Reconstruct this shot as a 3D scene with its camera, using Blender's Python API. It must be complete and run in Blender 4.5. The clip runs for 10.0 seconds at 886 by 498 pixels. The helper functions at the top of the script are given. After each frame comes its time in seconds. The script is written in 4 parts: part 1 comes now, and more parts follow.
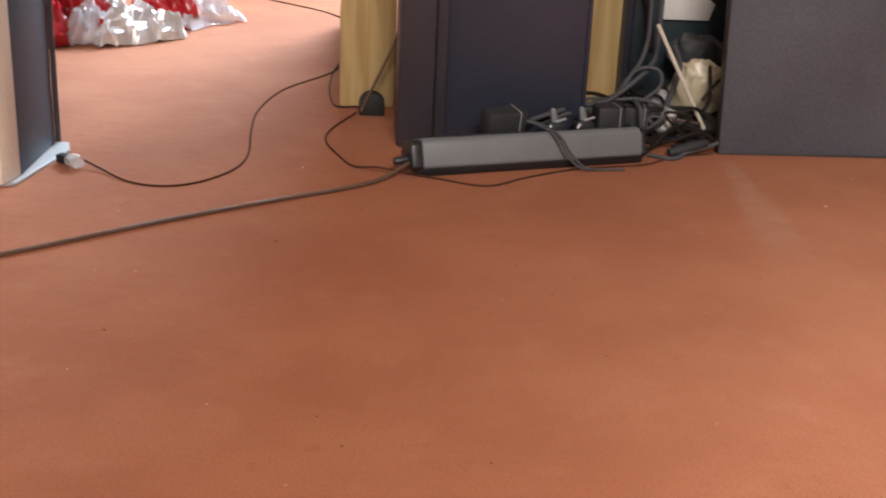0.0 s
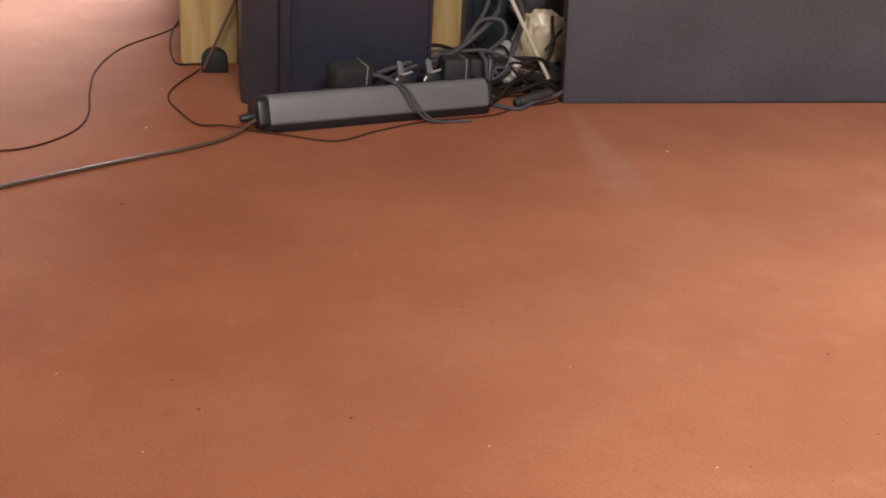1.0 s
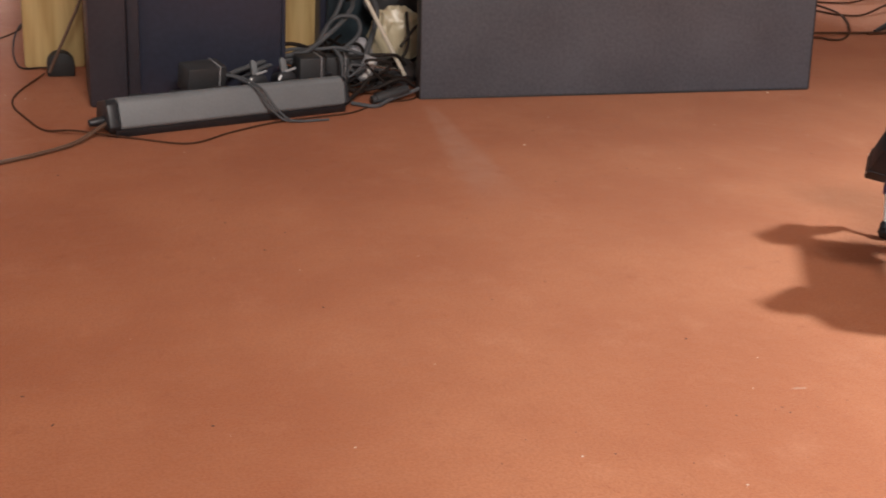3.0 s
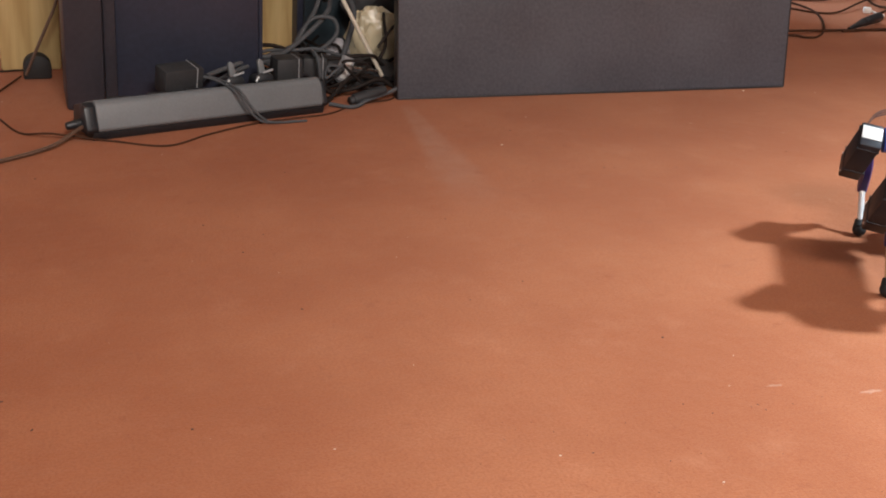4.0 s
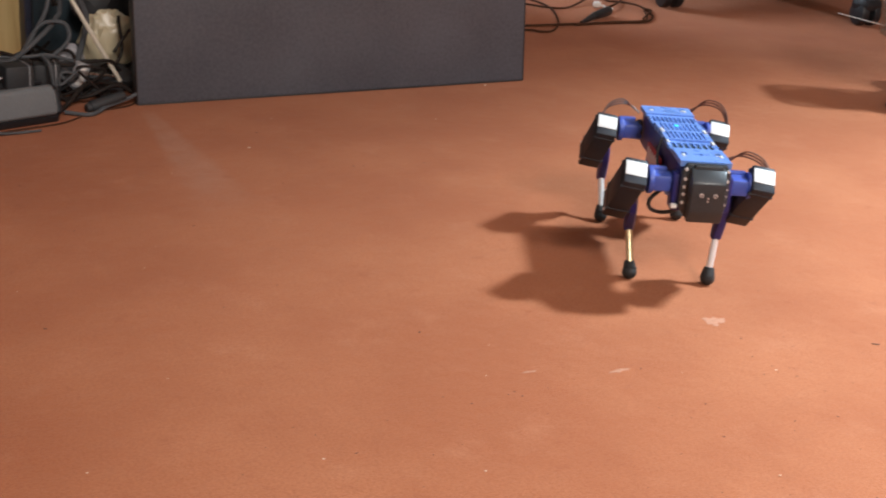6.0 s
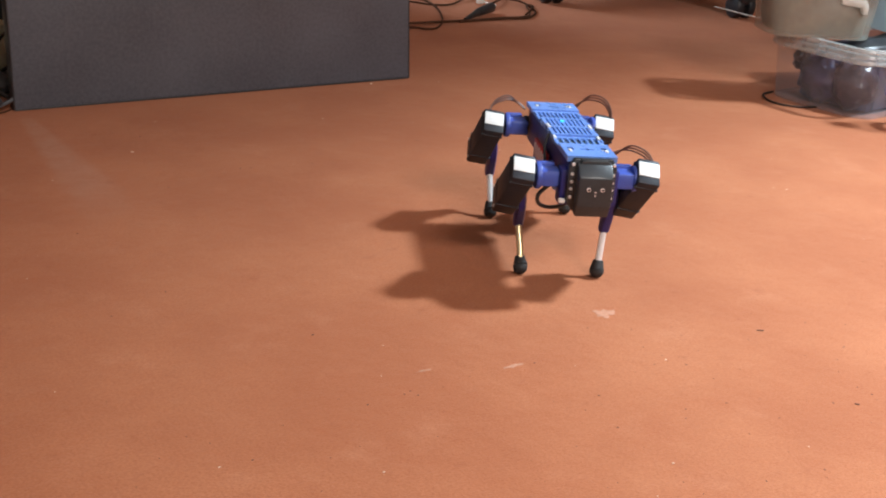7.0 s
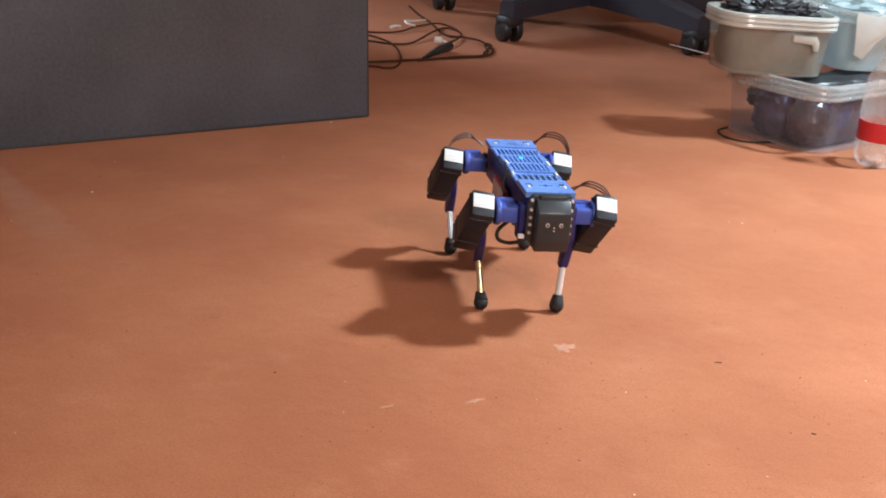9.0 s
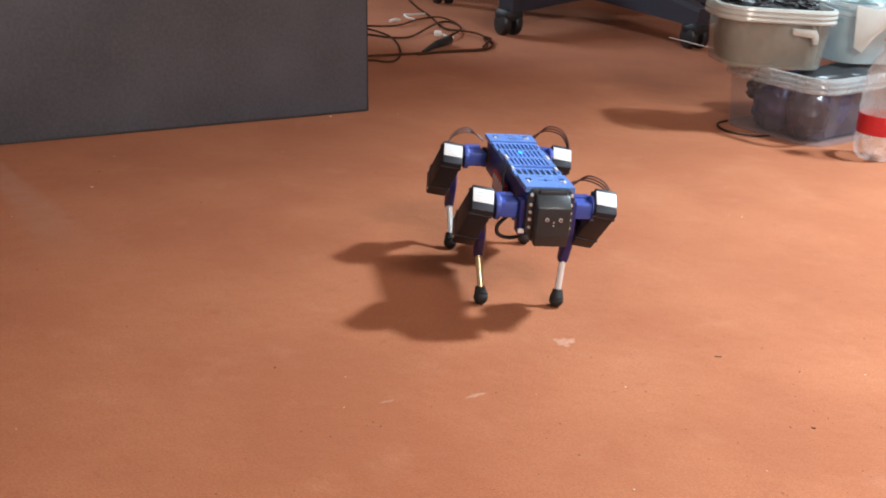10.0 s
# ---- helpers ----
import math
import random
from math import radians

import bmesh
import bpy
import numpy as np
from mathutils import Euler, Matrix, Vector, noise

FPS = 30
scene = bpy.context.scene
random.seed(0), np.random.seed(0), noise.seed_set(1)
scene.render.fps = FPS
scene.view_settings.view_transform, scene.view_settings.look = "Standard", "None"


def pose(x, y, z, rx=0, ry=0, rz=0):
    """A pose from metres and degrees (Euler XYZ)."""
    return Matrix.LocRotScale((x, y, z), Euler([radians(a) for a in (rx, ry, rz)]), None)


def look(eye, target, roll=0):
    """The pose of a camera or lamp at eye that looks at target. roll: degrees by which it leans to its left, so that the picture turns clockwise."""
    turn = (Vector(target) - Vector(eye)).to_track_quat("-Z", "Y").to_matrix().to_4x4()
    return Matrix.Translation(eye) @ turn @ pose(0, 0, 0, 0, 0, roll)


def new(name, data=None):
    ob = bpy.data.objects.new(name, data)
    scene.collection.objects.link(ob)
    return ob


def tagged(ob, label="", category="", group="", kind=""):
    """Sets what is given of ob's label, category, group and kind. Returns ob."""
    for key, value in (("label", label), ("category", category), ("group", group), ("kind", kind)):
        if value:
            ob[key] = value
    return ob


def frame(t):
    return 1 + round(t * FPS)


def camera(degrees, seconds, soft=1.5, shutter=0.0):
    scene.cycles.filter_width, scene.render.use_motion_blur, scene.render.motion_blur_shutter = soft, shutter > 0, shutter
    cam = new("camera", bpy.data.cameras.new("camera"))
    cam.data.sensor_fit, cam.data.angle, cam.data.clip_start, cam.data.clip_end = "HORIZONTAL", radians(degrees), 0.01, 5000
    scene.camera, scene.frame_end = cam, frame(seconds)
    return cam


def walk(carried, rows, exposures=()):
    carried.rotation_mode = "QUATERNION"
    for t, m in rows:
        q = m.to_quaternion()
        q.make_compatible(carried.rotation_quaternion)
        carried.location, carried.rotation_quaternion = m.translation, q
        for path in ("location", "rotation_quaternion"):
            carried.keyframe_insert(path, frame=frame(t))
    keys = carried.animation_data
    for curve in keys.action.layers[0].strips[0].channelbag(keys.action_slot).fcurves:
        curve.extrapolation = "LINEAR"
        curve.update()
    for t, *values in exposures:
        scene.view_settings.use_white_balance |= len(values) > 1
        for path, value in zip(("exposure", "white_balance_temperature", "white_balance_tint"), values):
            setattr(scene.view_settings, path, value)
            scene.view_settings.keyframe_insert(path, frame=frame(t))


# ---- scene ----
cam = camera(39.0, 10.0, soft=1.9, shutter=0.5)
PATH = [
    (0, (0.005, 0.009, 0.468), (0.158, 1.875, -0.234), 2.6),
    (0.1, (0.0046, 0.009, 0.4676), (0.1749, 1.8708, -0.2399), 2.64),
    (0.2, (0.0042, 0.009, 0.4672), (0.1961, 1.8656, -0.2472), 2.68),
    (0.3, (0.0035, 0.009, 0.4665), (0.2271, 1.8579, -0.258), 2.75),
    (0.4, (0.0027, 0.009, 0.4657), (0.2637, 1.8488, -0.2707), 2.83),
    (0.5, (0.002, 0.009, 0.465), (0.299, 1.84, -0.283), 2.9),
    (0.8, (0.0037, 0.0099, 0.4667), (0.379, 1.8228, -0.2899), 3.16),
    (1, (0.004, 0.01, 0.467), (0.392, 1.82, -0.291), 3.2),
    (1.2, (0.0043, 0.0103, 0.4668), (0.399, 1.8189, -0.2909), 3.21),
    (1.3, (0.0062, 0.0122, 0.4654), (0.4399, 1.8123, -0.2904), 3.25),
    (1.5, (0.008, 0.014, 0.464), (0.479, 1.806, -0.29), 3.3),
    (2, (0.008, 0.016, 0.464), (0.522, 1.797, -0.288), 3.4),
    (2.5, (0.008, 0.016, 0.463), (0.529, 1.795, -0.288), 3.4),
    (3, (0.011, 0.017, 0.464), (0.606, 1.773, -0.285), 3.6),
    (3.2, (0.011, 0.017, 0.464), (0.6247, 1.7666, -0.285), 3.6),
    (4.3, (0.013, 0.012, 0.47), (0.647, 1.753, -0.283), 3.4),
    (4.4, (0.0137, 0.0146, 0.4667), (0.7254, 1.7256, -0.283), 3.79),
    (4.5, (0.014, 0.016, 0.465), (0.767, 1.711, -0.283), 4),
    (4.6, (0.0144, 0.0169, 0.4648), (0.7861, 1.7033, -0.2826), 4.02),
    (4.7, (0.0148, 0.0175, 0.4646), (0.8001, 1.6977, -0.2822), 4.04),
    (4.8, (0.0152, 0.0183, 0.4644), (0.8175, 1.6907, -0.2818), 4.06),
    (4.9, (0.0156, 0.0192, 0.4642), (0.8366, 1.683, -0.2814), 4.08),
    (5, (0.016, 0.02, 0.464), (0.854, 1.676, -0.281), 4.1),
    (5.2, (0.016, 0.02, 0.464), (0.8859, 1.6595, -0.281), 4.1),
    (6.3, (0.02, 0.019, 0.467), (1.0446, 1.5782, -0.252), 4.8),
    (6.5, (0.02, 0.019, 0.467), (1.082, 1.553, -0.252), 4.8),
    (7, (0.02, 0.022, 0.468), (1.142, 1.514, -0.248), 4.9),
    (7.5, (0.018, 0.018, 0.47), (1.175, 1.506, -0.2), 4.8),
    (8, (0.016, 0.016, 0.47), (1.201, 1.487, -0.188), 5),
    (8.5, (0.016, 0.015, 0.471), (1.198, 1.489, -0.185), 5),
    (9, (0.015, 0.015, 0.47), (1.196, 1.49, -0.185), 4.9),
    (9.5, (0.015, 0.014, 0.471), (1.194, 1.487, -0.193), 4.9),
    (10, (0.015, 0.015, 0.472), (1.195, 1.487, -0.194), 4.8),
]
walk(cam, [(t, look(eye, target, roll)) for t, eye, target, roll in PATH],
     exposures=[(0.0, 0.27), (2.0, 0.23), (3.0, 0.23), (5.0, 0.10), (6.5, -0.04), (10.0, -0.13)])

# ---- world and light ----
world = bpy.data.worlds.new("sky")
scene.world = world
world.use_nodes = True
_nt = world.node_tree
_sky = _nt.nodes.new("ShaderNodeTexSky")
_sky.sky_type = "NISHITA"
_sky.sun_disc = False
_sky.sun_elevation = radians(35)
_sky.sun_rotation = radians(200)
_nt.links.new(_sky.outputs[0], _nt.nodes["Background"].inputs[0])
_nt.nodes["Background"].inputs[1].default_value = 0.1


def area_lamp(name, eye, target, sx, sy, watts, colour):
    data = bpy.data.lights.new(name, "AREA")
    data.shape, data.size, data.size_y = "RECTANGLE", sx, sy
    data.energy, data.color = watts, colour
    ob = new(name, data)
    ob.matrix_world = look(eye, target)
    return ob


shade = bpy.data.lights.new("hanging_lamp_light", "SPOT")
shade.energy, shade.color = 2580, (0.81, 1.0, 1.14)
shade.spot_size, shade.spot_blend, shade.shadow_soft_size = radians(47), 1.0, 0.19
new("hanging_lamp_light", shade).matrix_world = look((3.40, -0.04, 3.23), (1.82, 0.18, 0.0))
area_lamp("unseen_lamp_light", (3.85, 1.85, 2.50), (0.85, 0.93, 0.0), 0.40, 0.40, 9, (1.0, 0.95, 0.88))
# Added fill from behind the viewpoint; brightens front faces, no lamp known there.
area_lamp("unseen_lamp_light", (0.2, -2.0, 2.35), (0.35, 1.7, 0.3), 1.1, 0.5, 106, (1.01, 0.91, 0.85))
area_lamp("window_daylight", (0.45, 4.12, 1.55), (-0.60, 1.10, 0.0), 1.05, 1.1, 114, (0.75, 0.93, 1.10)).data.spread = radians(120)


# ---- materials ----
def principled(name):
    m = bpy.data.materials.new(name)
    m.use_nodes = True
    return m, m.node_tree, m.node_tree.nodes["Principled BSDF"]


def surface(name, colour, rough=0.5, metal=0.0, vary=0.12, coarse=9.0, fine=160.0, bump=0.15, depth=0.0006,
            tint=None, piece=0.0):
    """A surface with stains at a coarse scale, grain at a fine one, and a fine relief."""
    m, nt, b = principled(name)
    co = nt.nodes.new("ShaderNodeTexCoord")
    n1 = nt.nodes.new("ShaderNodeTexNoise")
    n1.inputs["Scale"].default_value, n1.inputs["Detail"].default_value = coarse, 4
    n2 = nt.nodes.new("ShaderNodeTexNoise")
    n2.inputs["Scale"].default_value, n2.inputs["Detail"].default_value = fine, 3
    for n in (n1, n2):
        nt.links.new(co.outputs["Object"], n.inputs["Vector"])
    add = nt.nodes.new("ShaderNodeMath")
    add.operation = "ADD"
    nt.links.new(n1.outputs["Fac"], add.inputs[0])
    nt.links.new(n2.outputs["Fac"], add.inputs[1])
    ramp = nt.nodes.new("ShaderNodeMapRange")
    ramp.inputs["From Min"].default_value, ramp.inputs["From Max"].default_value = 0.65, 1.35
    nt.links.new(add.outputs[0], ramp.inputs["Value"])
    mix = nt.nodes.new("ShaderNodeMix")
    mix.data_type = "RGBA"
    lo = [c * (1 - vary) for c in colour]
    hi = [min(1, c * (1 + vary)) for c in (tint or colour)]
    mix.inputs["A"].default_value, mix.inputs["B"].default_value = (*lo, 1), (*hi, 1)
    nt.links.new(ramp.outputs[0], mix.inputs["Factor"])
    nt.links.new(mix.outputs["Result"], b.inputs["Base Color"])
    rr = nt.nodes.new("ShaderNodeMapRange")
    rr.inputs["To Min"].default_value, rr.inputs["To Max"].default_value = max(0.02, rough - 0.08), min(1, rough + 0.08)
    nt.links.new(n1.outputs["Fac"], rr.inputs["Value"])
    nt.links.new(rr.outputs[0], b.inputs["Roughness"])
    b.inputs["Metallic"].default_value = metal
    if bump:
        bp = nt.nodes.new("ShaderNodeBump")
        bp.inputs["Strength"].default_value, bp.inputs["Distance"].default_value = bump, depth
        nt.links.new(n2.outputs["Fac"], bp.inputs["Height"])
        nt.links.new(bp.outputs[0], b.inputs["Normal"])
    return m


def carpet_material():
    m, nt, b = principled("red_carpet")
    co = nt.nodes.new("ShaderNodeTexCoord")

    def noise_at(scale, detail=3, rough=0.55):
        n = nt.nodes.new("ShaderNodeTexNoise")
        n.inputs["Scale"].default_value, n.inputs["Detail"].default_value, n.inputs["Roughness"].default_value = scale, detail, rough
        nt.links.new(co.outputs["Object"], n.inputs["Vector"])
        return n.outputs["Fac"]

    def span(value, a, c, lo=0.0, hi=1.0):
        r = nt.nodes.new("ShaderNodeMapRange")
        r.interpolation_type = "SMOOTHSTEP"
        for key, v in zip(("From Min", "From Max", "To Min", "To Max"), (a, c, lo, hi)):
            r.inputs[key].default_value = v
        nt.links.new(value, r.inputs["Value"])
        return r.outputs[0]

    def blend(fac, a, c):
        x = nt.nodes.new("ShaderNodeMix")
        x.data_type = "RGBA"
        nt.links.new(fac, x.inputs["Factor"])
        for key, v in (("A", a), ("B", c)):
            if isinstance(v, tuple):
                x.inputs[key].default_value = (*v, 1)
            else:
                nt.links.new(v, x.inputs[key])
        return x.outputs["Result"]

    tone = blend(span(noise_at(4.6, 5), 0.34, 0.68), (0.326, 0.105, 0.045), (0.384, 0.136, 0.061))
    worn = blend(span(noise_at(14, 5, 0.65), 0.52, 0.80, 0.0, 0.42), tone, (0.46, 0.186, 0.098))
    dirt = blend(span(noise_at(38, 4, 0.7), 0.58, 0.79, 0.0, 0.42), worn, (0.20, 0.053, 0.023))
    pile = blend(span(noise_at(420, 2), 0.38, 0.66, 0.0, 0.38), dirt, (0.235, 0.064, 0.028))
    # window light through the gap beside the board, painted as a streak that fans out
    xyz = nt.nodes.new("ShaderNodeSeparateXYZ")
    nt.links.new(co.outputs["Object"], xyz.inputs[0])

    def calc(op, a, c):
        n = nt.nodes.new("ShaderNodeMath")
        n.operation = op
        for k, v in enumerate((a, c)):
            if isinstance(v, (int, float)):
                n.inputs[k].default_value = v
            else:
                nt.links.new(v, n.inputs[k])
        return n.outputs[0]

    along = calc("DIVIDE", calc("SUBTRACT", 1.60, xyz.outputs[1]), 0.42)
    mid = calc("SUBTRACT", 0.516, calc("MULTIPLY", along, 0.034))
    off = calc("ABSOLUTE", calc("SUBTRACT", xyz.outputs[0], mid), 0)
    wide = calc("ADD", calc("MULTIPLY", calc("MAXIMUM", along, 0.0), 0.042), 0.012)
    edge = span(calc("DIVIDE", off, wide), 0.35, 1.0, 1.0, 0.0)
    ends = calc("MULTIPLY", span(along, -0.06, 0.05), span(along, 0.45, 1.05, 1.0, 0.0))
    light_streak = calc("MULTIPLY", calc("MULTIPLY", edge, ends), span(noise_at(30, 3), 0.25, 0.7, 0.08, 0.23))
    pile = blend(light_streak, pile, (0.50, 0.33, 0.25))
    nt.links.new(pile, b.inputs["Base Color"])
    b.inputs["Roughness"].default_value = 0.85
    b.inputs["Specular IOR Level"].default_value = 0.15
    b.inputs["Sheen Weight"].default_value = 0.10
    b.inputs["Sheen Roughness"].default_value = 0.45
    b.inputs["Sheen Tint"].default_value = (1.0, 0.86, 0.78, 1)
    bp = nt.nodes.new("ShaderNodeBump")
    bp.inputs["Strength"].default_value, bp.inputs["Distance"].default_value = 0.45, 0.0016
    nt.links.new(noise_at(520, 3), bp.inputs["Height"])
    b2 = nt.nodes.new("ShaderNodeBump")
    b2.inputs["Strength"].default_value, b2.inputs["Distance"].default_value = 0.25, 0.006
    nt.links.new(noise_at(45, 3), b2.inputs["Height"])
    nt.links.new(bp.outputs[0], b2.inputs["Normal"])
    nt.links.new(b2.outputs[0], b.inputs["Normal"])
    return m


def clear_plastic(name, colour, see=0.7, rough=0.18, scale=24):
    """Thin milky plastic: part of the light goes straight through it, the rest meets a glossy skin."""
    m, nt, b = principled(name)
    b.inputs["Base Color"].default_value = (*colour, 1)
    b.inputs["Roughness"].default_value = rough
    tr = nt.nodes.new("ShaderNodeBsdfTransparent")
    mx = nt.nodes.new("ShaderNodeMixShader")
    co = nt.nodes.new("ShaderNodeTexCoord")
    n = nt.nodes.new("ShaderNodeTexNoise")
    n.inputs["Scale"].default_value, n.inputs["Detail"].default_value = scale, 3
    nt.links.new(co.outputs["Object"], n.inputs["Vector"])
    r = nt.nodes.new("ShaderNodeMapRange")
    r.inputs["To Min"].default_value, r.inputs["To Max"].default_value = max(0, see - 0.15), min(1, see + 0.15)
    nt.links.new(n.outputs["Fac"], r.inputs["Value"])
    nt.links.new(r.outputs[0], mx.inputs[0])
    nt.links.new(b.outputs[0], mx.inputs[1])
    nt.links.new(tr.outputs[0], mx.inputs[2])
    bp = nt.nodes.new("ShaderNodeBump")
    bp.inputs["Strength"].default_value, bp.inputs["Distance"].default_value = 0.3, 0.003
    nt.links.new(n.outputs["Fac"], bp.inputs["Height"])
    nt.links.new(bp.outputs[0], b.inputs["Normal"])
    nt.links.new(mx.outputs[0], nt.nodes["Material Output"].inputs[0])
    return m


def pine_material():
    m, nt, b = principled("pale_pine")
    co = nt.nodes.new("ShaderNodeTexCoord")
    mp = nt.nodes.new("ShaderNodeMapping")
    mp.inputs["Scale"].default_value = (30, 30, 2.2)
    nt.links.new(co.outputs["Object"], mp.inputs["Vector"])
    n = nt.nodes.new("ShaderNodeTexNoise")
    n.inputs["Scale"].default_value, n.inputs["Detail"].default_value, n.inputs["Distortion"].default_value = 2.0, 5, 0.8
    nt.links.new(mp.outputs[0], n.inputs["Vector"])
    r = nt.nodes.new("ShaderNodeValToRGB")
    r.color_ramp.elements[0].position, r.color_ramp.elements[0].color = 0.3, (0.40, 0.27, 0.105, 1)
    r.color_ramp.elements[1].position, r.color_ramp.elements[1].color = 0.72, (0.61, 0.46, 0.22, 1)
    nt.links.new(n.outputs["Fac"], r.inputs[0])
    nt.links.new(r.outputs[0], b.inputs["Base Color"])
    b.inputs["Roughness"].default_value = 0.5
    bp = nt.nodes.new("ShaderNodeBump")
    bp.inputs["Strength"].default_value, bp.inputs["Distance"].default_value = 0.25, 0.001
    nt.links.new(n.outputs["Fac"], bp.inputs["Height"])
    nt.links.new(bp.outputs[0], b.inputs["Normal"])
    return m


def glow(name, colour, strength):
    m, nt, b = principled(name)
    b.inputs["Base Color"].default_value = (*colour, 1)
    b.inputs["Emission Color"].default_value = (*colour, 1)
    b.inputs["Emission Strength"].default_value = strength
    return m


CARPET = carpet_material()
PLASTER = surface("white_wall_paint", (0.46, 0.44, 0.41), 0.8, vary=0.05, coarse=2, fine=90, bump=0.1)
CEIL = surface("ceiling_paint", (0.78, 0.77, 0.74), 0.9, vary=0.04, coarse=2, fine=60, bump=0.1)
BOARD = surface("dark_grey_board", (0.064, 0.070, 0.086), 0.42, vary=0.20, coarse=7, fine=210, bump=0.1, tint=(0.078, 0.083, 0.098))
BOARD_EDGE = surface("board_edge_band", (0.035, 0.030, 0.031), 0.5, vary=0.2, coarse=12, fine=200)
PINE = pine_material()
NAVY = surface("navy_black_panel", (0.032, 0.036, 0.056), 0.36, vary=0.2, coarse=6, fine=150, bump=0.08)
BROWN_BLACK = surface("brown_black_laminate", (0.036, 0.032, 0.040), 0.45, vary=0.2, coarse=8, fine=150)
STRIP_GREY = surface("grey_plastic", (0.150, 0.160, 0.168), 0.5, vary=0.1, coarse=16, fine=320, bump=0.15)
BLACK = surface("black_plastic", (0.016, 0.017, 0.020), 0.42, vary=0.25, coarse=24, fine=300, bump=0.12)
SERVO = surface("blue_black_plastic", (0.024, 0.026, 0.033), 0.45, vary=0.2, coarse=40, fine=400, bump=0.15)
MATT_BLACK = surface("matt_black_plastic", (0.026, 0.026, 0.028), 0.6, vary=0.2, coarse=20, fine=300)
RUBBER = surface("black_rubber", (0.013, 0.012, 0.012), 0.7, vary=0.3, coarse=60, fine=500, bump=0.3)
CABLE_BLACK = surface("black_cable", (0.018, 0.013, 0.011), 0.66, vary=0.2, coarse=20, fine=300)
CABLE_BROWN = surface("brown_grey_cable", (0.115, 0.066, 0.044), 0.36, vary=0.2, coarse=15, fine=300)
CABLE_DARK = surface("brown_black_cable", (0.066, 0.030, 0.018), 0.75, vary=0.2, coarse=20, fine=300)
CABLE_GREY = surface("grey_cable", (0.085, 0.088, 0.094), 0.6, vary=0.15, coarse=18, fine=300)
# Deck, hips, chassis share one blue; these tones hold sheen and shade.
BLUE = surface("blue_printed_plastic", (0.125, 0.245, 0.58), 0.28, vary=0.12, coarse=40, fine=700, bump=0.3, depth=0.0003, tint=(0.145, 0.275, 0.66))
HIP_BLUE = surface("shaded_violet_blue_plastic", (0.050, 0.090, 0.38), 0.4, vary=0.12, coarse=40, fine=700, bump=0.3, depth=0.0003)
# Shade on the chassis sides put into a darker blue; shins use it too.
DARK_SHADED_BLUE = surface("dark_shaded_blue_plastic", (0.013, 0.015, 0.13), 0.45, vary=0.15, coarse=40, fine=700, bump=0.3, depth=0.0003)
LABEL_WHITE = surface("white_paper_label", (0.64, 0.64, 0.62), 0.55, vary=0.05, coarse=60, fine=400, bump=0.05)
INK = surface("grey_print", (0.64, 0.64, 0.63), 0.6, vary=0.1)
STEEL = surface("bright_steel", (0.72, 0.71, 0.68), 0.28, metal=1.0, vary=0.06, coarse=40, fine=500, bump=0.05)
NICKEL = surface("bright_nickel", (0.85, 0.85, 0.84), 0.35, metal=0.5, vary=0.05, coarse=60, fine=500, bump=0.0)
BRASSY = surface("yellowed_steel", (0.62, 0.50, 0.30), 0.32, metal=1.0, vary=0.15, coarse=60, fine=500, bump=0.05)
PCB_RED = surface("red_circuit_board", (0.42, 0.025, 0.030), 0.4, vary=0.15, coarse=60, fine=400)
PCB_GREY = surface("grey_green_circuit_board", (0.085, 0.13, 0.125), 0.4, vary=0.3, coarse=160, fine=500)
GREEN = surface("green_connector_plastic", (0.02, 0.33, 0.20), 0.4, vary=0.1)
FOILPACK = surface("battery_wrap", (0.10, 0.085, 0.14), 0.3, vary=0.2, coarse=30, fine=200)
WIRE_BROWN = surface("brown_wire", (0.11, 0.036, 0.020), 0.45, vary=0.25, coarse=60, fine=500, bump=0.0)
HEAD = surface("grey_black_plastic", (0.026, 0.030, 0.034), 0.36, vary=0.2, coarse=40, fine=400, bump=0.12)
NAVY_CHAIR = surface("navy_black_nylon", (0.030, 0.031, 0.048), 0.5, vary=0.2, coarse=10, fine=250)
TEAL = surface("dark_teal_plastic", (0.030, 0.045, 0.055), 0.4, vary=0.2, coarse=10, fine=200)
SLATE = surface("slate_blue_laminate", (0.050, 0.074, 0.108), 0.55, vary=0.12, coarse=7, fine=160)
CREAM = surface("cream_edge_laminate", (0.84, 0.81, 0.73), 0.5, vary=0.08, coarse=8, fine=160)
PALE_GREY = surface("pale_grey_metal", (0.34, 0.34, 0.35), 0.45, vary=0.1, coarse=15, fine=200)
RED_WRAP = surface("shiny_red_wrapper", (0.38, 0.014, 0.020), 0.22, vary=0.2, coarse=30, fine=150)
SILVER_WRAP = surface("silver_foil", (0.88, 0.88, 0.89), 0.22, metal=0.55, vary=0.08, coarse=30, fine=150)
TUB = clear_plastic("clear_tub_plastic", (0.36, 0.37, 0.42), 0.78, 0.08)
RIM = clear_plastic("frosted_tub_rim", (0.66, 0.70, 0.69), 0.66, 0.18)
UPPER = clear_plastic("frosted_beige_plastic", (0.34, 0.345, 0.30), 0.55, 0.16)
FROST = clear_plastic("frosted_white_rim", (0.70, 0.74, 0.70), 0.34, 0.2)
ICE = clear_plastic("frosted_blue_white_plastic", (0.46, 0.60, 0.64), 0.30, 0.16)
BOTTLE = clear_plastic("clear_bottle_plastic", (0.80, 0.82, 0.82), 0.72, 0.06)
BAG = clear_plastic("yellowed_plastic_bag", (0.60, 0.52, 0.35), 0.20, 0.3)
FILM = clear_plastic("clear_wrapping_film", (0.78, 0.76, 0.80), 0.62, 0.15)
